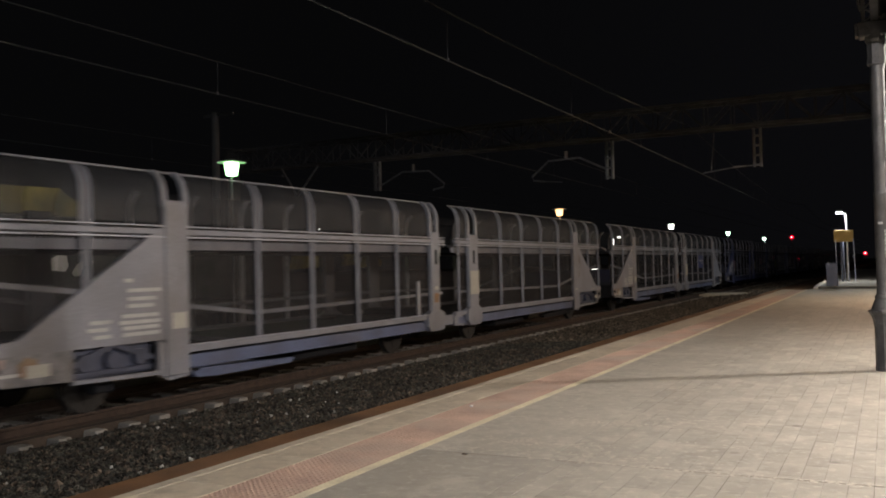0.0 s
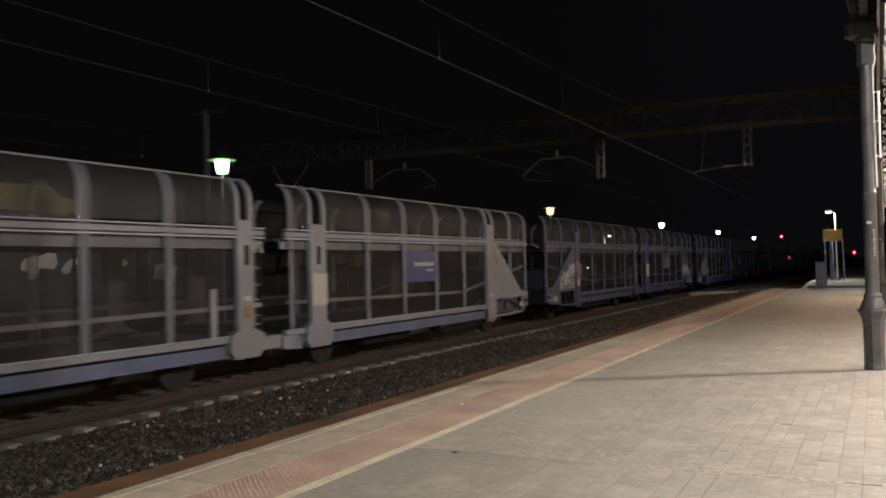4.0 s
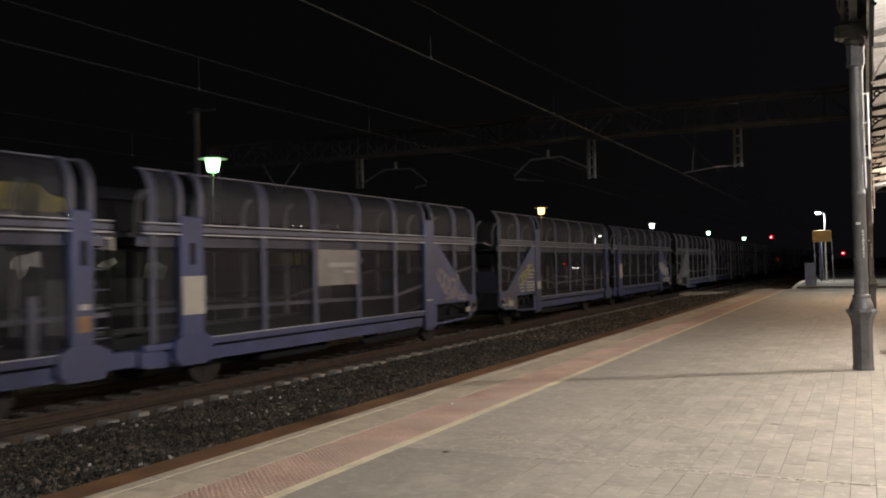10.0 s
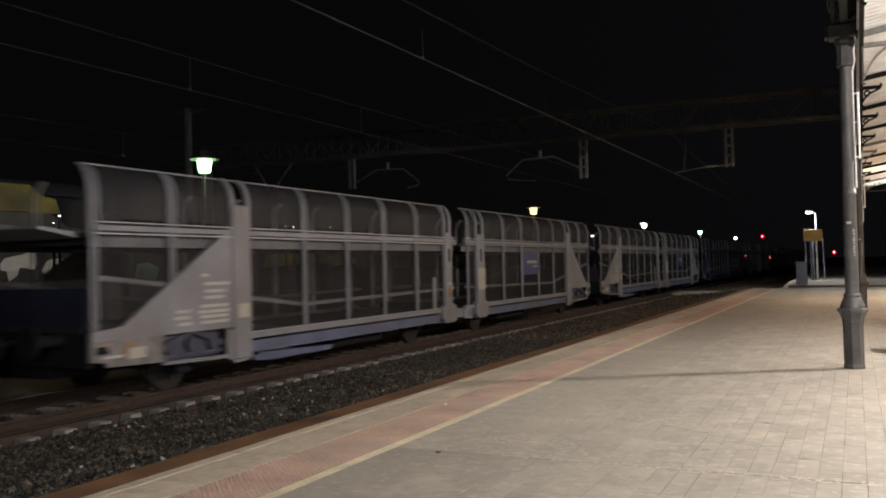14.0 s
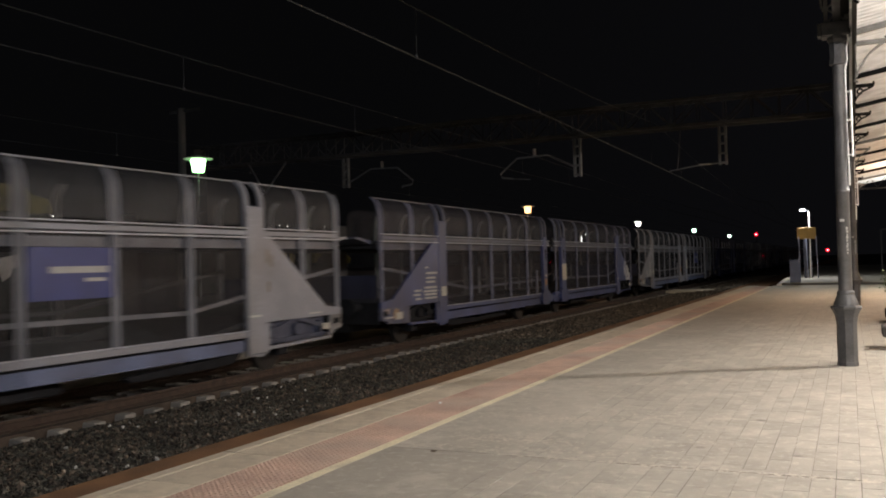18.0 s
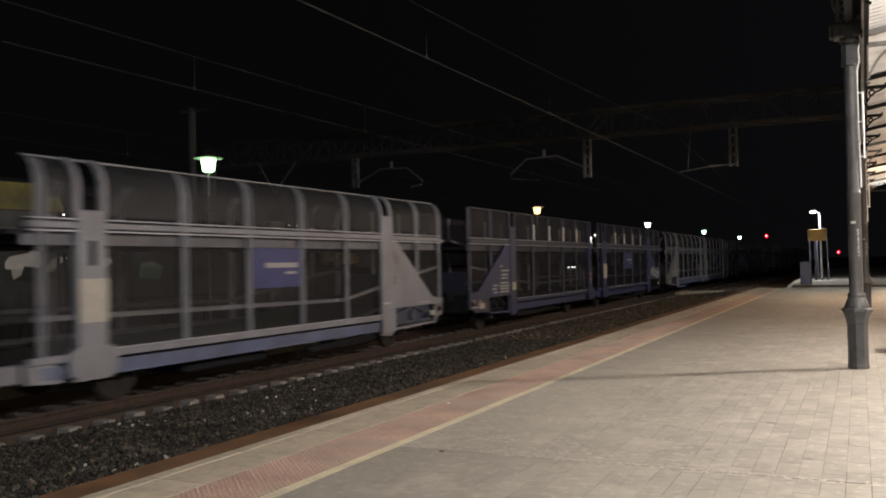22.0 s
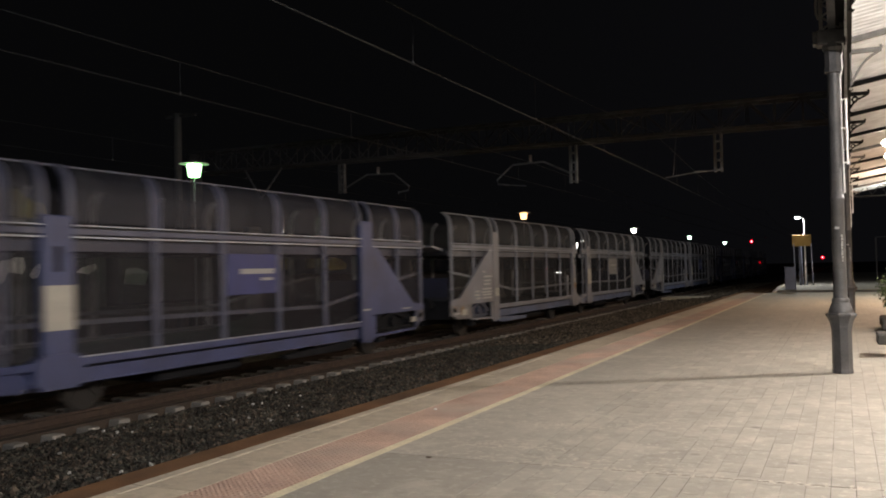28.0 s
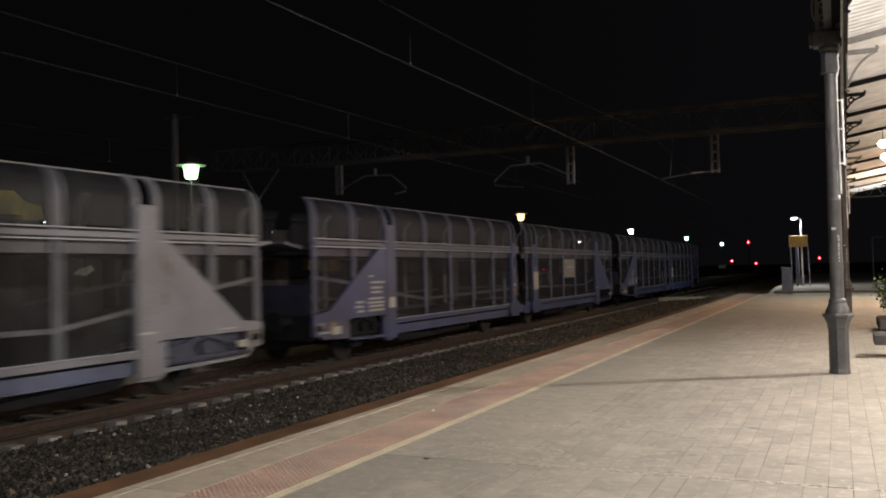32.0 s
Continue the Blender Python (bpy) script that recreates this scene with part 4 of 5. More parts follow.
def signals():
    def signal(x, y, z, r):
        t = thing("signal_light", (x, y, -0.62), "red railway signal light on a dark mast", "signal", "railway signals")
        part("mast", tube([(0, 0, 0), (0, 0, z + 0.3)], 0.07, 6), M_OLDSTEEL, t)
        part("lamp_box", box(-0.25, 0.25, 0.02, 0.2, z + 0.1, z + 1.0), M_RUBBER, t)
        # red body enlarged to take in the halo of light round the lens
        smooth(part("lens", lathe([(0.02, z + 0.62 - r), (r, z + 0.62), (0.02, z + 0.62 + r)], 12), M_RED, t, "red glow of the lens"))
        smooth(part("core", lathe([(0.01, z + 0.62 - r * 0.4), (r * 0.4, z + 0.62), (0.01, z + 0.62 + r * 0.4)], 10), M_REDCORE, t, "white-hot lens at the centre of the red halo")).location = (0, -r * 0.8, 0)
    signal(-13.5, 150, 5.1, 0.33)
    signal(-5.0, 250, 2.7, 0.52)
    signal(-13.6, 126.3, 2.05, 0.24)
    signal(-13.6, 164.3, 1.65, 0.3)


M_RED = glow("red_signal_glow", (1.0, 0.0, 0.015), 2.5)
M_REDCORE = glow("red_signal_core", (1.0, 0.55, 0.55), 6)


M_PALEPOST = mat("pale_blue_grey_post_paint", (0.37, 0.4, 0.54), 0.45, 0.1, 0.15, 4, 40, 0.03)


def platform_furniture():
    Y = 57.0
    t = thing("notice_shelter", (-2.3, Y, 0.16), "ochre board on four slender metal posts", "sign")
    part("board", box(-0.5, 0.55, -0.1, 0.1, 2.36, 3.05, 0.01), M_OCHRE, t, "ochre panel")
    for dx, dy in ((-0.42, -0.1), (-0.02, 0.3), (0.2, 0.3), (0.55, -0.1)):
        part("post", tube([(dx + 0.06, dy, 0), (dx, dy, 2.5)], 0.03, 8), M_PALEPOST, t)
    part("inner_panel", box(-0.16, -0.03, 0.0, 0.05, 0.0, 2.4), M_BLUEMETAL, t)
    b = thing("blue_cabinet", (-2.55, 49.4, 0.126), "blue-grey metal cabinet beside the sign", "cabinet")
    part("body", box(-0.28, 0.25, -0.25, 0.25, 0, 1.15, 0.02), M_BLUEMETAL, b)
    part("lid", box(-0.3, 0.27, -0.27, 0.27, 1.15, 1.2, 0.01), M_BLUEMETAL, b)
    p = thing("street_lamp", (-2.1, Y, 0.16), "white street lamp with a short arm and a bright head", "lamp post")
    part("pole", tube([(0, 0, 0), (0, 0, 3.9), (-0.02, 0, 4.02)], 0.045, 8), M_WHITE, p)
    part("arm", tube([(-0.02, 0, 4.02), (-0.25, 0, 4.14)], 0.03, 8), M_WHITE, p)
    part("head", box(-0.55, -0.2, -0.1, 0.1, 4.12, 4.24, 0.03), M_STEEL, p)
    part("lens", box(-0.52, -0.22, -0.09, 0.09, 4.06, 4.115), glow("lamp_lens", (0.95, 0.98, 1), 40), p, "glowing lens")
    q = thing("distant_post", (2.3, 75, 0.16), "plain grey post at the platform's far end", "post")
    part("shaft", tube([(0, 0, 0), (0, 0, 3.2)], 0.06, 8), M_STEEL, q)
    part("arm", tube([(0, 0, 3.2), (0.8, 0, 3.25)], 0.04, 6), M_STEEL, q)


# ---- what stands beyond the island platform ----
def parked_machine():
    X = -19.0
    t = thing("track_machine", (X, 14.0, RAIL), "parked yellow and dark track maintenance machine", "rail vehicle")
    part("frame", box(-1.3, 1.3, -6.5, 14, 0.75, 1.15, 0.04), M_MACH, t)
    b = prism([(-6.3, 1.15), (-6.3, 3.4), (1.2, 3.4), (1.7, 3.1), (3.0, 2.95), (3.3, 2.7), (3.3, 1.15)], -1.3, 1.3)
    part("cab", b, M_MACH, t)
    part("cab_roof", prism([(-6.35, 3.42), (-6.35, 3.98), (0.55, 4.06), (0.8, 3.86), (1.0, 3.8), (1.3, 3.76), (1.42, 3.42)], -1.3, 1.36), M_YMACH, t, "yellow roof panel")
    part("roof_dome", lathe([(0.4, 0.0), (0.38, 0.12), (0.28, 0.24), (0.1, 0.3)], 12, at=(0.95, 0.9, 3.4)), M_YMACH, t, "pale yellow domed cover")
    part("engine_hood", box(-1.2, 1.2, 3.9, 9.6, 1.15, 2.75, 0.08), M_MACH, t)
    for y0, y1, z0, z1 in ((10.0, 11.9, 2.02, 2.62), (13.1, 14.1, 2.1, 2.85), (14.3, 15.7, 2.02, 2.5)):
        part("side_panel", prism([(y0, z0), (y0 + 0.15, z1 - 0.1), (y0 + 0.5, z1), (y1 - 0.4, z1 - 0.06), (y1, z1 - 0.25), (y1 - 0.1, z0 + 0.05)], 1.0, 1.24), M_YMACH, t, "yellow side cover")
    part("white_splash", prism([(-0.22, 2.18), (-0.1, 2.32), (0.1, 2.36), (0.35, 2.4), (0.52, 2.46), (0.74, 2.44), (0.8, 2.2), (0.7, 2.06), (0.3, 2.1), (0.22, 1.9), (0.0, 1.78), (-0.05, 2.02), (-0.2, 2.04)], 1.3, 1.312), M_SPLASH, t, "pinkish white painted patch")
    part("white_splash", prism([(0.9, 2.02), (1.05, 2.24), (1.25, 2.32), (1.58, 2.3), (1.4, 2.18), (1.22, 2.14), (1.14, 1.96), (0.98, 1.94)], 1.3, 1.312), M_SPLASH, t, "pinkish white painted patch")
    part("white_splash", prism([(2.3, 2.08), (2.5, 2.2), (2.9, 2.3), (3.0, 2.18), (2.7, 2.02)], 1.3, 1.312), M_SPLASH, t, "pinkish white painted patch")
    part("pale_cover", prism([(4.0, 1.75), (4.1, 2.15), (4.5, 2.2), (4.95, 2.05), (4.8, 1.7)], 1.2, 1.212), M_MARKG, t, "faded pale cover")
    for yy in (-4.5, 1.0, 7.5, 12.5):
        for sx in (-0.83, 0.83):
            part("wheel", sweep([(sx - 0.07, yy, 0.45), (sx + 0.07, yy, 0.45)], ring(0.45, 16)), M_WHEEL, t)


M_SPLASH = mat("pinkish_white_paint", (0.8, 0.72, 0.7), 0.6, 0, 0.1, 3, 40, 0)


# ---- the train ----
ARCH = [(1.5, 2.7), (1.5, 3.07), (1.487, 3.2), (1.445, 3.33), (1.375, 3.425), (1.29, 3.48)]
FLAT = [(1.5, 2.7), (1.5, 3.07), (1.5, 3.2), (1.5, 3.33), (1.5, 3.425), (1.5, 3.48)]
# along each half from the joint outwards: inner column, posts, outer column, end post, body end
HALF = {-1: ((0.63, 1.03), (2.56, 4.15, 5.72, 7.29), (9.0, 9.49), 10.88, 12.43, 12.55),
        1: ((1.06, 1.58), (3.2, 4.79, 6.39, 7.98), (9.38, 9.88), 11.15, 12.37, 12.5)}


def wagon(paint, sole, net, label, flat=False, post=None, mark=M_MARK):
    t = thing("car_carrier_wagon", (TRACK, 0, RAIL), label, "wagon", "wagons of the passing train")
    curve = FLAT if flat else ARCH
    post = post or paint

    def arch_post(name, y, z0, w):
        """Channel post: a recessed web painted darker as shade between two flanges painted lighter as lit edges, wider
        where it arches in at the top; the far one is seen only through the netting.
        """
        low, top, f = w * 0.8, w * 1.2, 0.024
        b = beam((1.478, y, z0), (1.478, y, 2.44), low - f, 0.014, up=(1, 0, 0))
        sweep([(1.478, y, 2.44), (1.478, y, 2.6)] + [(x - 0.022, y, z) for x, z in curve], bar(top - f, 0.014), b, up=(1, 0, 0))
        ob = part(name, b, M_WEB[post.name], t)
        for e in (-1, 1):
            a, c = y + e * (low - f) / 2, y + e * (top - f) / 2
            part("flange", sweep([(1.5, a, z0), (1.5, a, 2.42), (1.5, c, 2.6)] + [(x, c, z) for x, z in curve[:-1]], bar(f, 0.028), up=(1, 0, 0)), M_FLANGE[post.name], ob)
        far = bmesh.new()
        for e in (-0.06, 0.06):
            sweep([(-1.49, y + e, z0), (-1.49, y + e, 2.44)] + [(-x, y + e, z) for x, z in curve], bar(0.025, 0.05), far, up=(1, 0, 0))
        part("far_post", far, M_FARFLANGE, t)
        return ob

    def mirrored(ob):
        """The same part on the train's other side, its paint darkened to stand for the shade there."""
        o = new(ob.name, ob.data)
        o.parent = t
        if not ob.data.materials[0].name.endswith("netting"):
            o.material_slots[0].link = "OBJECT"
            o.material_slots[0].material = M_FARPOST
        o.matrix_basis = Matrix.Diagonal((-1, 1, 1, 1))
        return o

    for s in (-1, 1):
        (a0, a1), posts, (c0, c1), yp, ye, yb = HALF[s]

        def Y(a, b):
            return (min(s * a, s * b), max(s * a, s * b))
        side = []
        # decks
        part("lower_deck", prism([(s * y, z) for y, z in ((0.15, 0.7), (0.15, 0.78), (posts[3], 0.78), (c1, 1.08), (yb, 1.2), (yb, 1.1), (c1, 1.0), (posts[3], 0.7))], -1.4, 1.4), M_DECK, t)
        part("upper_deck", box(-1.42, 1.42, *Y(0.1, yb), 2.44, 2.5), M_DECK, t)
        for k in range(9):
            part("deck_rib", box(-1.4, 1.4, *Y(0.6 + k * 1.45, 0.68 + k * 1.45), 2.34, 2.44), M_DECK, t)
        # side members: sill with a worn edge over the hanging sole beam
        side.append(part("sill", box(1.43, 1.52, *Y(0.3, c0), 0.735, 0.838, 0.008), paint, t))
        side.append(part("sole_beam", prism([(s * y, z) for y, z in ((0.5, 0.69), (0.5, 0.53), (1.3, 0.5), (c0, 0.5), (c0, 0.69))], 1.40, 1.47), sole, t))
        side.append(part("sole_flange", box(1.40, 1.5, *Y(1.2, c0 - 0.1), 0.49, 0.508), sole, t))
        side.append(part("sill_edge", box(1.48, 1.532, *Y(a1, c0), 0.841, 0.858), M_RAILING, t, "thin worn edge of the sill"))
        # deck edge: bright lip, dark slot, painted band, dark slot, bright lip, recessed fascia; a black strip stands
        # for the slots' shade
        side.append(part("rail_lip", box(1.48, 1.55, *Y(0.3, ye), 2.642, 2.66), M_RAILING, t, "thin bright worn lip"))
        side.append(part("upper_rail", box(1.45, 1.535, *Y(0.3, ye), 2.525, 2.608, 0.006), post, t))
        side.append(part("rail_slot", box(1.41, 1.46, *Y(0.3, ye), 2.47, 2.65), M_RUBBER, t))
        side.append(part("lower_rail", box(1.462, 1.55, *Y(0.3, ye), 2.478, 2.5), M_RAILING, t))
        side.append(part("deck_fascia", box(1.38, 1.42, *Y(0.3, ye), 2.3, 2.462), post, t))
        zt = curve[-1]
        side.append(part("top_rail", box(zt[0] - 0.02, zt[0] + 0.015, *Y(0.42 if s > 0 else 0.6, ye), zt[1] - 0.012, zt[1] + 0.012), post, t))
        side.append(part("knee_rail", sweep([(1.43, s * (0.45 if s > 0 else 0.3), 1.33), (1.43, s * posts[3], 1.25), (1.43, s * c0, 1.45), (1.43, s * yp, 1.72), (1.43, s * ye, 1.88)], bar(0.04, 0.07)), post, t))
        # posts
        for y in posts:
            side.append(arch_post("side_post", s * y, 0.84, 0.16))
            if flat:
                side.append(part("white_cap", box(1.535, 1.55, s * y - 0.055, s * y + 0.055, 2.68, 3.16), M_WHITE, t, "bare white post end"))
        side.append(arch_post("side_post", s * yp, 1.7, 0.17))
        side.append(arch_post("end_post", s * ye, 1.0, 0.17))
        if s > 0:
            side.append(arch_post("stub_post", s * 0.51, 0.84, 0.13))
        # wide columns with paired arches above
        for k0, k1, zc, zl in ((a0, a1, 2.78, 0.6), (c0, c1, 3.04, 0.42)):
            side.append(part("wide_column", box(1.44, 1.56, *Y(k0, k1), zl, zc, 0.02), paint, t))
            for yy in (k0 + 0.03, k1 - 0.03):
                b = bmesh.new()
                sweep([(1.5, s * yy, zc - 0.1)] + [(x, s * yy, z) for x, z in curve if z > zc - 0.05], bar(0.11, 0.06), b, up=(1, 0, 0))
                side.append(part("column_arch", b, post, t))
        m = (a0 + a1) / 2
        side.append(part("column_foot", prism([(s * (m + y), z) for y, z in ((-0.42, 0.58), (-0.3, 0.46), (0.3, 0.46), (0.42, 0.58), (0.43, 0.78), (0.4, 0.86), (0.24, 0.93), (-0.24, 0.93), (-0.4, 0.86), (-0.43, 0.78))], 1.43, 1.575), paint, t))
        side.append(part("column_slot", box(1.561, 1.564, *Y(m - 0.07, m + 0.05), 2.02, 2.36), M_UNDER, t, "worn dark slot"))
        if s < 0:
            side.append(part("half_post", box(1.45, 1.5, *Y(1.5, 1.64), 0.86, 1.64, 0.008), post, t))
            side.append(part("knuckle_plate", box(1.38, 1.47, -0.36, 0.22, 0.53, 0.78, 0.02), paint, t))
        else:
            side.append(part("knuckle_plate", prism([(0.3, 0.5), (0.26, 0.74), (0.36, 0.8), (0.72, 0.78), (0.86, 0.6), (0.84, 0.46)], 1.38, 1.47), paint, t))
        # hanging tray behind the outer column, with a rounded end
        k0 = c0 - 0.15
        b = prism([(s * y, z) for y, z in ((k0, 0.42), (k0 - 0.1, 0.33), (k0 - 0.6, 0.3), (k0 - 2.5, 0.3), (k0 - 2.6, 0.36), (k0 - 2.6, 0.385), (k0, 0.47))], 1.3, 1.44)
        side.append(part("side_tray", b, sole if s < 0 and paint is M_GREY else M_UNDER, t))
        sweep_at = [(1.36, s * (c0 - 0.22), 0.56), (1.455, s * (c0 - 0.22), 0.56)]
        side.append(smooth(part("spring_cap", sweep(sweep_at, ring(0.14, 14)), M_UNDER, t)))
        # end gusset with the window over the axle
        w0, w1 = c1 + 0.14, yb - (1.42 if s < 0 else 0.45)
        b = prism([(s * y, z) for y, z in ((c1, 0.97), (c1, 2.66), (yb - 0.6, 1.16), (yb - 0.03, 1.1), (yb - 0.03, 0.97))], 1.47, 1.53)
        prism([(s * y, z) for y, z in ((c0, 0.4), (c0, 0.7), (w0, 0.97), (w0, 0.47), (c1 - 0.08, 0.36))], 1.47, 1.53, b)
        prism([(s * y, z) for y, z in ((w0, 0.47), (w0, 0.53), (w1, 0.56), (w1, 0.51))], 1.47, 1.53, b)
        side.append(part("end_plate_lower", prism([(s * y, z) for y, z in ((w1, 0.56), (w1, 0.97), (yb - 0.03, 0.97), (yb - 0.03, 0.7), (yb - 0.3, 0.66), (yb - 0.34, 0.6))], 1.46, 1.525), M_LOWER[paint.name], t, "stained lower end plate"))
        side.append(part("plate_opening", prism([(s * y, z) for y, z in ((yb - 0.36, 0.78), (yb - 0.3, 0.9), (yb - 0.12, 0.9), (yb - 0.1, 0.8))], 1.526, 1.53), M_UNDER, t))
        side.append(part("end_gusset", b, paint, t, "triangular plated end"))
        b = box(1.30, 1.36, *Y(w0, w1), 0.54, 0.99)
        for k in range(3):
            yk = w0 + 0.25 + (w1 - w0 - 0.5) * k / 2
            sweep([(1.36, s * yk, 0.76), (1.45, s * yk, 0.76)], ring(0.12, 10), b)
        box(1.36, 1.44, *Y(w0 + 0.05, w1 - 0.05), 0.58, 0.64, bm=b)
        beam((1.42, s * w0, 0.72), (1.42, s * (w0 + w1) / 2, 0.98), 0.05, 0.08, b)
        beam((1.42, s * (w0 + w1) / 2, 0.98), (1.42, s * w1, 0.72), 0.05, 0.08, b)
        side.append(part("spring_gear", b, M_UNDER if not (paint is M_GREY) else M_GEAR, t))
        # netting
        edges = [0.51, a0, a1, *posts, c0, c1, yp, ye] if s > 0 else [a1, *posts, c0, c1, yp, ye]
        for a, c in zip(edges, edges[1:]):
            if c - a < 0.52 or (a, c) == (a0, a1):
                continue
            b = bmesh.new()
            ys = Y(a + 0.06, c - 0.06)
            pr = [(x - 0.02, z) for x, z in curve]
            va = [b.verts.new((x, ys[0], z)) for x, z in pr]
            vb = [b.verts.new((x, ys[1], z)) for x, z in pr]
            for i in range(len(pr) - 1):
                b.faces.new((va[i], va[i + 1], vb[i + 1], vb[i]))
            side.append(part("upper_netting", b, net, t))
            b = bmesh.new()
            z0 = 0.86 if c <= c0 else 1.1
            q = [b.verts.new(v) for v in ((1.465, ys[0], z0), (1.465, ys[1], z0), (1.465, ys[1], 2.47), (1.465, ys[0], 2.47))]
            b.faces.new(q)
            side.append(part("lower_netting", b, {M_GREY.name: M_NET_L, M_DARK.name: M_NET_LD}.get(paint.name, M_NET_LB), t))
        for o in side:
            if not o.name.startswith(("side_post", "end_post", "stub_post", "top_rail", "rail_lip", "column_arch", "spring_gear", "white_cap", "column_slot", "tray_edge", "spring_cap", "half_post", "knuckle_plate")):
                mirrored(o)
        # running gear
        for yy in (c1 + 0.9, a1 + 0.75):
            b = tube([(-1.1, 0, 0), (1.1, 0, 0)], 0.08, 8)
            for sx in (-0.83, 0.83):
                sweep([(sx - 0.065, 0, 0), (sx - 0.05, 0, 0), (sx + 0.065, 0, 0)], ring(0.42, 20), b)
                for k in range(4):
                    box(sx - 0.075, sx + 0.075, -0.05, 0.05, 0.14, 0.3, bm=b)
                    bmesh.ops.rotate(b, verts=b.verts[:], matrix=Matrix.Rotation(math.pi / 2, 3, "X"))
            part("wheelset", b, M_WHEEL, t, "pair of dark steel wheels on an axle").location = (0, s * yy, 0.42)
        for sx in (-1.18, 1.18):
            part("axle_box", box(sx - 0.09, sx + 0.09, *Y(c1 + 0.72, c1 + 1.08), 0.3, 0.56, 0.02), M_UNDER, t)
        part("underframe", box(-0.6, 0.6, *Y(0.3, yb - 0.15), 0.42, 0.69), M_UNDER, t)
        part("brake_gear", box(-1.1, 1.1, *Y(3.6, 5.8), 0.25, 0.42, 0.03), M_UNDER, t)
        for sx in (-0.96, 0.96):
            b = sweep([(sx, s * (yb - 0.05), 1.0), (sx, s * (yb + 0.5), 1.0)], ring(0.09, 12))
            sweep([(sx, s * (yb + 0.5), 1.0), (sx, s * (yb + 0.56), 1.0)], ring(0.22, 16), b)
            smooth(part("buffer", b, M_UNDER, t))
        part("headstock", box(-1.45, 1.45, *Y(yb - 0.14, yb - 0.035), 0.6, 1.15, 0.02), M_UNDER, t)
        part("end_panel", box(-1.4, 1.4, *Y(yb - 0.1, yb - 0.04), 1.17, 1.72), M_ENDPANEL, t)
        part("coupling", tube([(0, s * (yb - 0.05), 0.95), (0, s * (yb + 0.5), 0.9), (0, s * (yb + 0.85), 0.75)], 0.04, 6), M_UNDER, t)
        part("end_flap", prism([(s * y, z) for y, z in ((yb - 0.05, 2.42), (yb - 0.05, 2.5), (yb + 0.6, 2.58), (yb + 0.65, 2.54))], -1.25, 1.3), post, t, "folding deck flap")
        # ladder at the joint
        if s < 0:
            for z in (0.99, 1.14, 1.42, 1.68, 1.97, 2.26):
                part("rung", box(1.3, 1.34, -0.46, -0.2, z - 0.01, z + 0.01), post, t)
            part("ladder_post", box(1.27, 1.31, -0.18, -0.12, 0.7, 2.4), M_UNDER, t)
            part("joint_tag", box(1.24, 1.26, -0.24, 0.0, 2.24, 2.44, 0.004), M_CREAM, t, "small cream tag")
            smooth(part("hose_reel", sweep([(1.2, -0.44, 2.33), (1.26, -0.44, 2.33)], ring(0.1, 14)), M_RUBBER, t))
            for k, (y0, y1, z) in enumerate(((10.1, 10.25, 1.86), (9.56, 10.2, 1.72), (9.66, 10.2, 1.6), (9.7, 10.2, 1.5), (9.62, 10.3, 1.36), (9.58, 10.35, 1.27), (9.62, 10.3, 1.19), (9.6, 10.3, 1.1), (10.5, 10.85, 1.3), (10.55, 10.9, 1.2), (10.5, 10.8, 1.1))):
                part("stencil_mark", box(1.531, 1.534, *Y(y0, y1), z - 0.026, z + 0.026), mark, t)
            part("cream_plate", box(1.561, 1.566, *Y(c0 + 0.07, c1 - 0.12), 1.12, 1.36), M_CREAM, t)
            part("end_plate", box(1.531, 1.54, *Y(yb - 1.05, yb - 0.7), 0.68, 0.84), M_CREAM, t)
            part("rust_patch", prism([(-yb + 0.62, 0.72), (-yb + 0.6, 0.86), (-yb + 0.72, 0.95), (-yb + 0.88, 0.9), (-yb + 0.86, 0.74), (-yb + 0.74, 0.67)], 1.526, 1.5285), M_RUSTMARK, t, "rusty orange patch")
            part("rust_patch", prism([(-yb + 0.16, 0.8), (-yb + 0.2, 0.93), (-yb + 0.42, 0.95), (-yb + 0.4, 0.84)], 1.526, 1.5285), M_PINKMARK, t, "faded pinkish patch")
            part("chalk_mark", box(1.526, 1.5285, *Y(yb - 0.62, yb - 0.2), 0.72, 0.76), mark, t)
            part("column_label", box(1.561, 1.564, *Y(m - 0.12, m + 0.1), 1.12, 1.34), M_RUSTMARK, t, "worn orange label")
            part("column_label", box(1.561, 1.564, *Y(m - 0.1, m + 0.06), 1.42, 1.5), M_CREAM, t, "small cream label")
        else:
            part("cream_board", box(1.561, 1.57, a0 + 0.01, a1 - 0.01, 1.24, 1.84), M_CREAM, t, "cream board on the column")
            part("end_plate", box(1.531, 1.54, yb - 0.75, yb - 0.5, 0.7, 0.82), M_CREAM, t)
            for k, (dy, z0, z1) in enumerate(((0.1, 2.02, 2.3), (0.22, 1.95, 2.2), (0.12, 1.5, 1.72))):
                part("stain_mark", prism([(c1 + dy - 0.05, z0 + 0.03), (c1 + dy - 0.03, z1), (c1 + dy + 0.04, z1 - 0.04), (c1 + dy + 0.02, z0)], 1.531, 1.5325), M_STAIN[paint.name], t, "faded brown stain")
            part("chalk_mark", box(1.531, 1.5335, yb - 1.2, yb - 0.75, 1.03, 1.06), mark, t)
            part("chalk_mark", box(1.561, 1.5635, c0 + 0.03, c1 - 0.15, 1.08, 1.12), mark, t)
    part("joint_bellows", box(-0.9, 0.9, -0.2, 0.4, 0.5, 0.95, 0.05), M_UNDER, t)
    return t


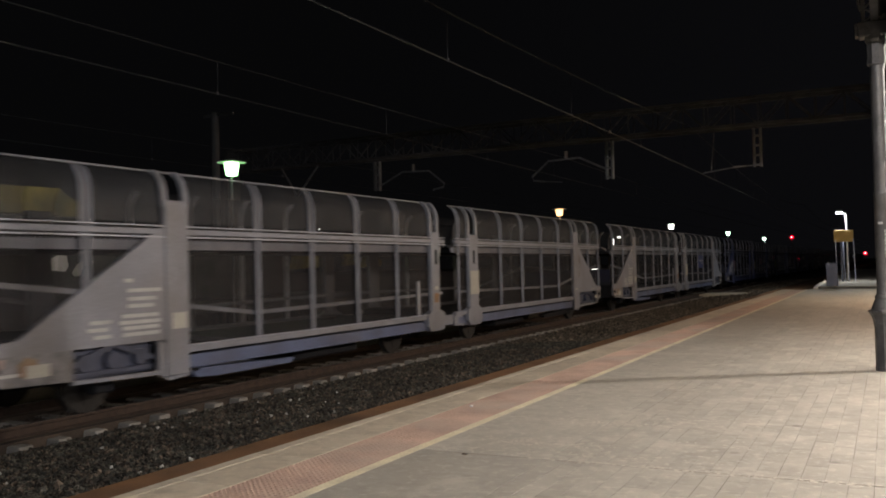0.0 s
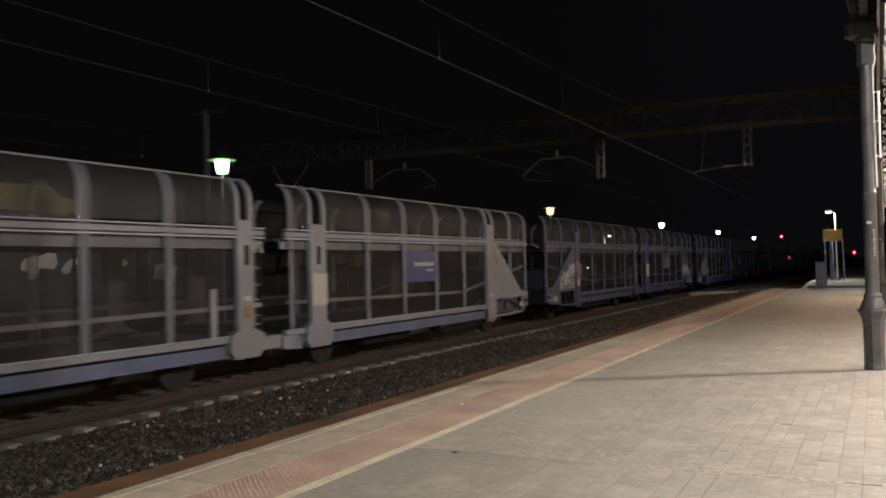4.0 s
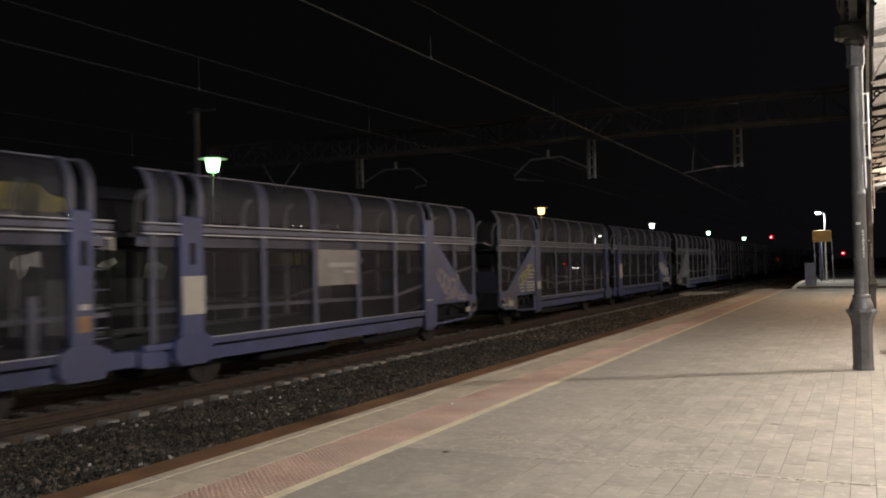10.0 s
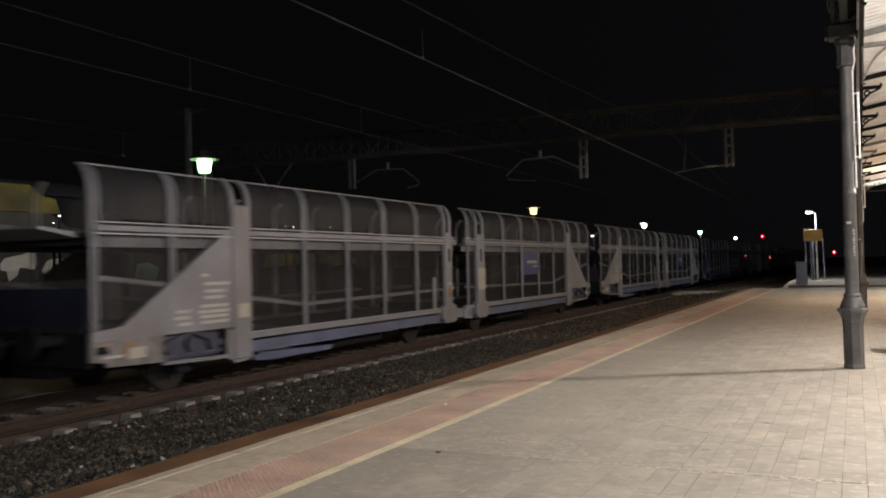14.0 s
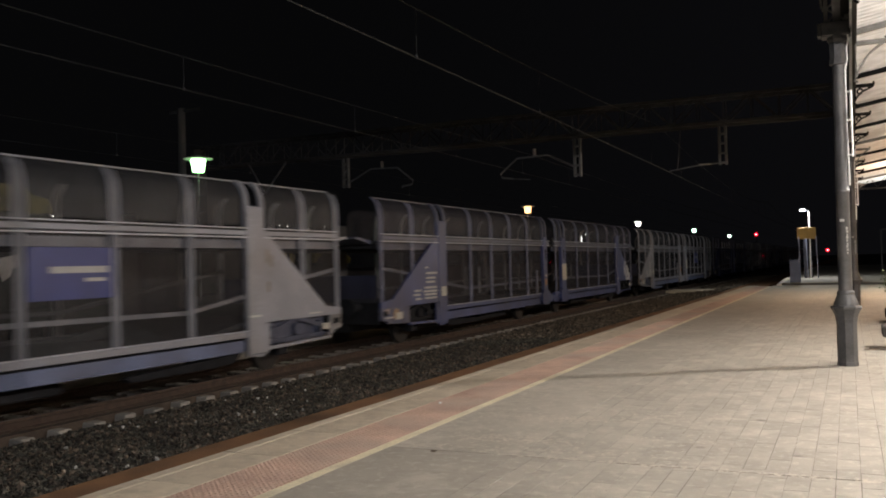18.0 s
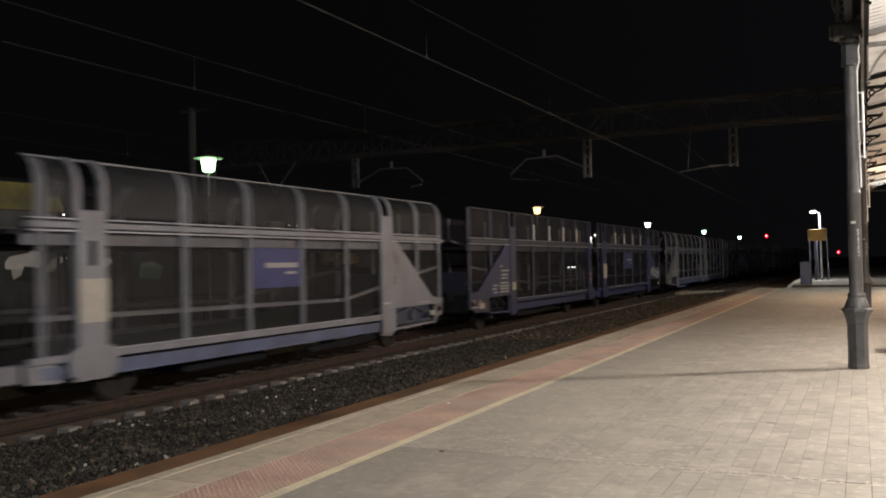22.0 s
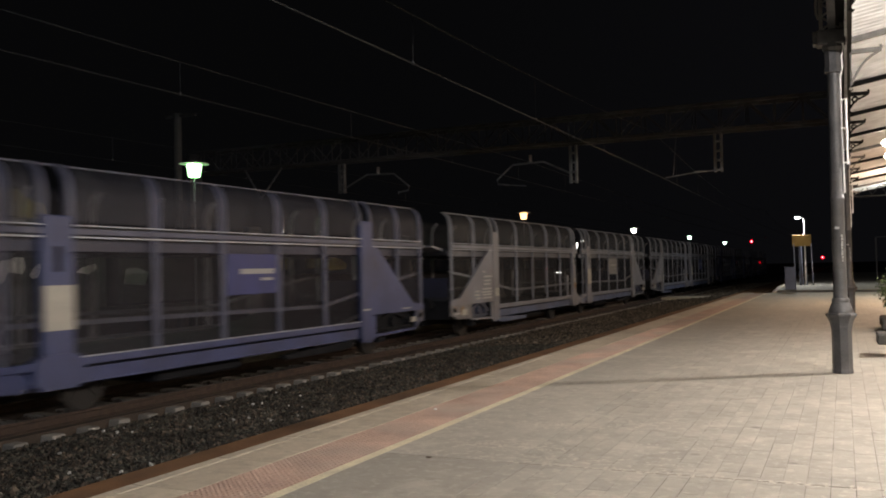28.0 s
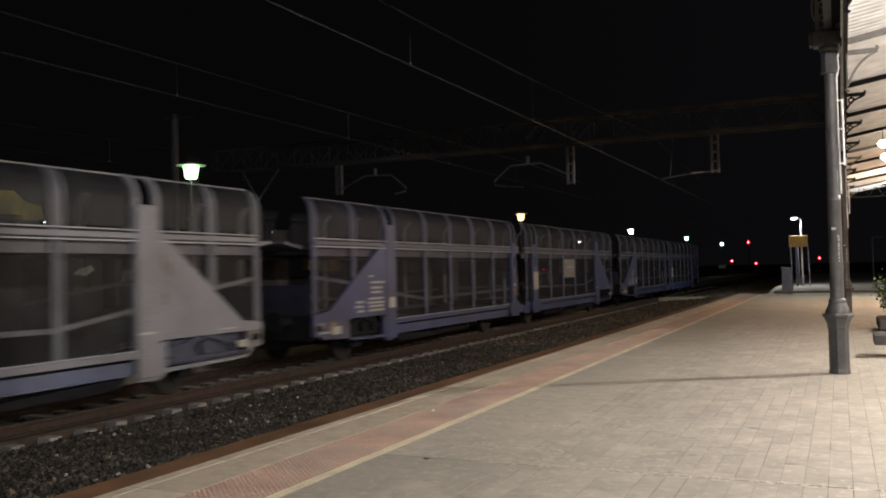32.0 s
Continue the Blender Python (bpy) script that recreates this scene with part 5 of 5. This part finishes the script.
M_FARFLANGE = mat("worn_inner_flange", (0.28, 0.27, 0.275), 0.55, 0, 0.2, 2, 40, 0.03)
# far-side paint with the shade of the wagon's inside put into it
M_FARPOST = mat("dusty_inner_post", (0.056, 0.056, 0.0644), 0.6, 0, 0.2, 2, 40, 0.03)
# web and flange tones: the channel's shade and lit edges put into colour
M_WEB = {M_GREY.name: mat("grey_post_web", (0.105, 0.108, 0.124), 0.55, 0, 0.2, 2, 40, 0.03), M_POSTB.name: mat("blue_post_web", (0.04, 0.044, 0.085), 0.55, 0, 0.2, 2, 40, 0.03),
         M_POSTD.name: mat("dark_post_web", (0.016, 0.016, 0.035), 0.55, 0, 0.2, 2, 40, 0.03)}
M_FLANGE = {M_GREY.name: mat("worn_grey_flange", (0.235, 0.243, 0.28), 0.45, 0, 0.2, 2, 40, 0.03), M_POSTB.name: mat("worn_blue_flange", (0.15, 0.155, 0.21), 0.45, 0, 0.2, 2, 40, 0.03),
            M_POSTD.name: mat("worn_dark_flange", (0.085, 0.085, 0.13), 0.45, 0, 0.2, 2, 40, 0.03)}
M_LOWER = {M_GREY.name: mat("stained_grey_plate", (0.1848, 0.1792, 0.1848), 0.6, 0, 0.35, 4, 30, 0.1, (0.0784, 0.0616, 0.0504), 0.8), M_BLUE.name: mat("stained_blue_plate", (0.0616, 0.0672, 0.112), 0.6, 0, 0.35, 4, 30, 0.1, (0.112, 0.0952, 0.0896), 0.7),
           M_DARK.name: mat("stained_dark_plate", (0.028, 0.028, 0.056), 0.6, 0, 0.35, 4, 30, 0.1, (0.056, 0.0504, 0.0504), 0.6)}
M_RUSTMARK = mat("rusty_orange_mark", (0.24, 0.13, 0.065), 0.7, 0, 0.35, 6, 50, 0.05, (0.3, 0.25, 0.18), 0.6)
M_PINKMARK = mat("faded_pinkish_mark", (0.3, 0.23, 0.21), 0.7, 0, 0.3, 6, 50, 0.05)
M_STAIN = {M_GREY.name: mat("brown_stain_on_grey", (0.16, 0.13, 0.115), 0.6, 0, 0.3, 6, 50, 0.02), M_BLUE.name: mat("dark_stain_on_blue", (0.06, 0.062, 0.1), 0.6, 0, 0.3, 6, 50, 0.02),
           M_DARK.name: mat("dark_stain_on_dark_blue", (0.03, 0.03, 0.06), 0.6, 0, 0.3, 6, 50, 0.02)}
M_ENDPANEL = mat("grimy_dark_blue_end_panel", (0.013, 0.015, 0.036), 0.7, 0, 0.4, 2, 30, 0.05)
M_GEAR = mat("blue_grey_spring_gear", (0.056, 0.0627, 0.098), 0.6, 0.1, 0.3, 4, 40, 0.2)


def plaque(t, material, bars=M_MARK, z=(1.58, 2.29), y=(4.9, 6.4)):
    p = part("plaque", box(1.47, 1.5, *y, *z), material, t, "rectangular notice plaque on the side")
    for a, c, lo, hi in ((0.35, 0.15, 0.36, 0.45), (0.95, 0.2, 0.24, 0.29)):
        part("plaque_bar", box(1.501, 1.504, y[0] + a, y[1] - c, z[0] + lo, z[0] + hi), bars, p)


def graffiti(t, yc, zc, w, h, material, seed, rise=0.0, dense=1.0):
    """Sprayed fat strokes that loop over one another, with loose flecks beside them, unreadable."""
    rng = random.Random(seed)
    n = max(4, int(dense * w / 0.16))
    for k in range(n):
        u = (k + 0.5) / n - 0.5
        cy, cz = yc + w * u, zc + rise * u + rng.uniform(-0.22, 0.22) * h
        b = bmesh.new()
        over = any(lo - 0.02 < abs(cy) < hi + 0.02 for lo, hi in (HALF[-1 if cy < 0 else 1][2],))
        x = (1.5615 if over else 1.5325) + 0.0012 * (k % 4)
        pts, a, turn = [], rng.uniform(0, 6), rng.choice((0.55, 0.75, -0.65))
        ry, rz = rng.uniform(0.07, 0.15), h * rng.uniform(0.28, 0.5)
        for i in range(10):
            pts.append((x, cy + ry * math.cos(a + i * turn) + rng.uniform(-0.012, 0.012) + 0.012 * i, cz + rz * math.sin(a + i * turn)))
        fat = rng.uniform(0.026, 0.05)
        sweep(pts, [(-fat, -0.0005), (fat, -0.0005), (fat, 0.0005), (-fat, 0.0005)], b, up=(1, 0, 0))
        for i in range(3):
            oy, oz, r = cy + rng.uniform(-0.2, 0.2), cz + rng.uniform(-0.55, 0.55) * h, rng.uniform(0.015, 0.04)
            prism([(oy + r * rng.uniform(0.6, 1.3) * math.cos(q), oz + r * rng.uniform(0.6, 1.3) * math.sin(q)) for q in (0, 1.05, 2.1, 3.15, 4.2, 5.25)], x, x + 0.0008, b)
        part("spray_stroke", b, material, t)


M_SCRAWL = mat("thin_faded_spray", (0.17, 0.15, 0.18), 0.5, 0, 0.3, 5, 40, 0)
M_GRAF_M = mat("magenta_spray", (0.196, 0.0448, 0.112), 0.5, 0, 0.25, 5, 40, 0)
TRAIN = []


def train():
    labels = {"g": "grey two-deck articulated car-carrier wagon, empty, with netted sides", "b": "blue two-deck articulated car-carrier wagon, empty, with netted sides",
              "d": "dark blue two-deck car-carrier wagon with straight netted sides"}
    proto = {"g": wagon(M_GREY, M_GREYBLUE, M_NET_G, labels["g"], mark=M_MARKG), "b": wagon(M_BLUE, M_BLUE, M_NET_B, labels["b"], post=M_POSTB), "d": wagon(M_DARK, M_DARK, M_NET_D, labels["d"], True, M_POSTD)}
    used = set()
    for n, kind in enumerate("ggbbbggbgdgbggbb"):
        if kind in used:
            t = copy_thing(proto[kind], pose(TRACK, 0, RAIL))
        else:
            used.add(kind)
            t = proto[kind]
        TRAIN.append(t)
    for n, m in ((1, M_PLAQ_B), (2, M_PLAQ_B), (3, M_PLAQ_W), (5, M_PLAQ_B), (6, M_PLAQ_B), (8, M_PLAQ_B), (9, M_PLAQ_B), (10, M_PLAQ_B), (11, M_PLAQ_B), (12, M_PLAQ_W), (13, M_PLAQ_B), (14, M_PLAQ_W)):
        plaque(TRAIN[n], m)
    graffiti(TRAIN[2], 5.5, 1.72, 1.2, 0.26, M_GRAF_P, 21)
    graffiti(TRAIN[2], 5.2, 2.05, 0.45, 0.3, M_GRAF_M, 22)
    graffiti(TRAIN[2], -10.35, 1.5, 1.7, 0.42, M_GRAF_W, 1, 0.5)
    graffiti(TRAIN[2], -9.2, 1.65, 0.45, 0.6, M_GRAF_P, 2)
    graffiti(TRAIN[2], 10.3, 1.45, 1.8, 0.5, M_GRAF_W, 3, -0.15, 1.5)
    graffiti(TRAIN[2], 11.5, 1.28, 0.6, 0.28, M_GRAF_P, 13)
    graffiti(TRAIN[2], 11.1, 0.82, 1.4, 0.2, M_GRAF_P, 33)
    graffiti(TRAIN[3], -10.35, 1.58, 1.3, 0.62, M_GRAF_Y, 4, 0.12, 2.6)
    graffiti(TRAIN[3], -10.45, 1.32, 1.0, 0.35, M_GRAF_Y, 14, 0.0, 2.0)
    graffiti(TRAIN[3], 10.6, 1.5, 1.3, 0.45, M_SCRAWL, 23, -0.25, 0.8)
    graffiti(TRAIN[3], 11.1, 1.15, 1.3, 0.2, M_SCRAWL, 43, -0.1, 0.7)
    graffiti(TRAIN[4], -10.4, 1.6, 1.1, 0.34, M_GRAF_Y, 5, 0.5)
    graffiti(TRAIN[4], 10.35, 1.5, 2.1, 0.5, M_GRAF_W, 6, -0.35, 1.8)
    graffiti(TRAIN[4], 11.0, 0.95, 1.7, 0.2, M_GRAF_W, 16)
    graffiti(TRAIN[7], 11.3, 1.45, 1.0, 0.6, M_GRAF_W, 7, -0.3)
    graffiti(TRAIN[7], 11.5, 1.15, 0.9, 0.35, M_GRAF_W, 27, -0.2)
    graffiti(TRAIN[9], 11.1, 1.3, 1.9, 0.5, M_GRAF_W, 8, -0.2)


# ---- movement ----
PITCH = 26.7


def travel(t):
    """Where the joint of the first wagon stands along the line after t seconds."""
    u = t / 32
    return 19.14 - 251.22 * u - 124.46 * u ** 2 + 40.63 * u ** 3 - 30.67 * u ** 4


# small surges of the train's pull, in metres
SURGE = {0: 0.02, 1: -0.1, 2: 0.19, 3: -0.07, 6: -0.09, 7: 0.17, 8: -0.12, 9: 0.26, 10: -0.17, 11: 0.22, 12: -0.19, 13: -0.18, 14: 0.16, 17: -0.16, 18: 0.22, 19: -0.08,
         20: -0.15, 21: 0.32, 22: -0.09, 23: 0.3, 24: -0.19, 25: -0.15, 28: 0.17, 29: -0.28, 30: 0.28, 31: -0.1, 32: 0.05}


def motions():
    for n, t in enumerate(TRAIN):
        walk(t, [(k, pose(TRACK, travel(k) + SURGE.get(k, 0.0) + PITCH * n, RAIL)) for k in range(33)])
        # wheels roll while their wagon is near
        for w in [c for c in t.children if c.name.startswith("wheelset")]:
            at = w.location.copy()
            rows, last = [], None
            for k in range(0, 1281):
                time = k * 0.025
                run = -travel(time)
                place = run * -1 + PITCH * n
                if k in (0, 1280) or (-22 < place < 62 and (last is None or run - last > 0.45)):
                    turn = math.degrees(max(min(run, PITCH * n + 22), PITCH * n - 62) / 0.42)
                    rows.append((time, pose(*at, turn % 360)))
                    last = run
            walk(w, rows)


ground()
tracks()
crossing()
deck = platform()
far_platform_end()
canopy()
planter()
litter()
overhead()
for (lx, ly, lz, col), power in zip(FAR_LAMPS, (5, 2.9, 10, 7, 9)):
    far_lamp(lx, ly, lz, col, power)
signals()
island_lights()
platform_furniture()
parked_machine()
train()
tactile(deck)
smears(deck)
pavers(deck)
motions()
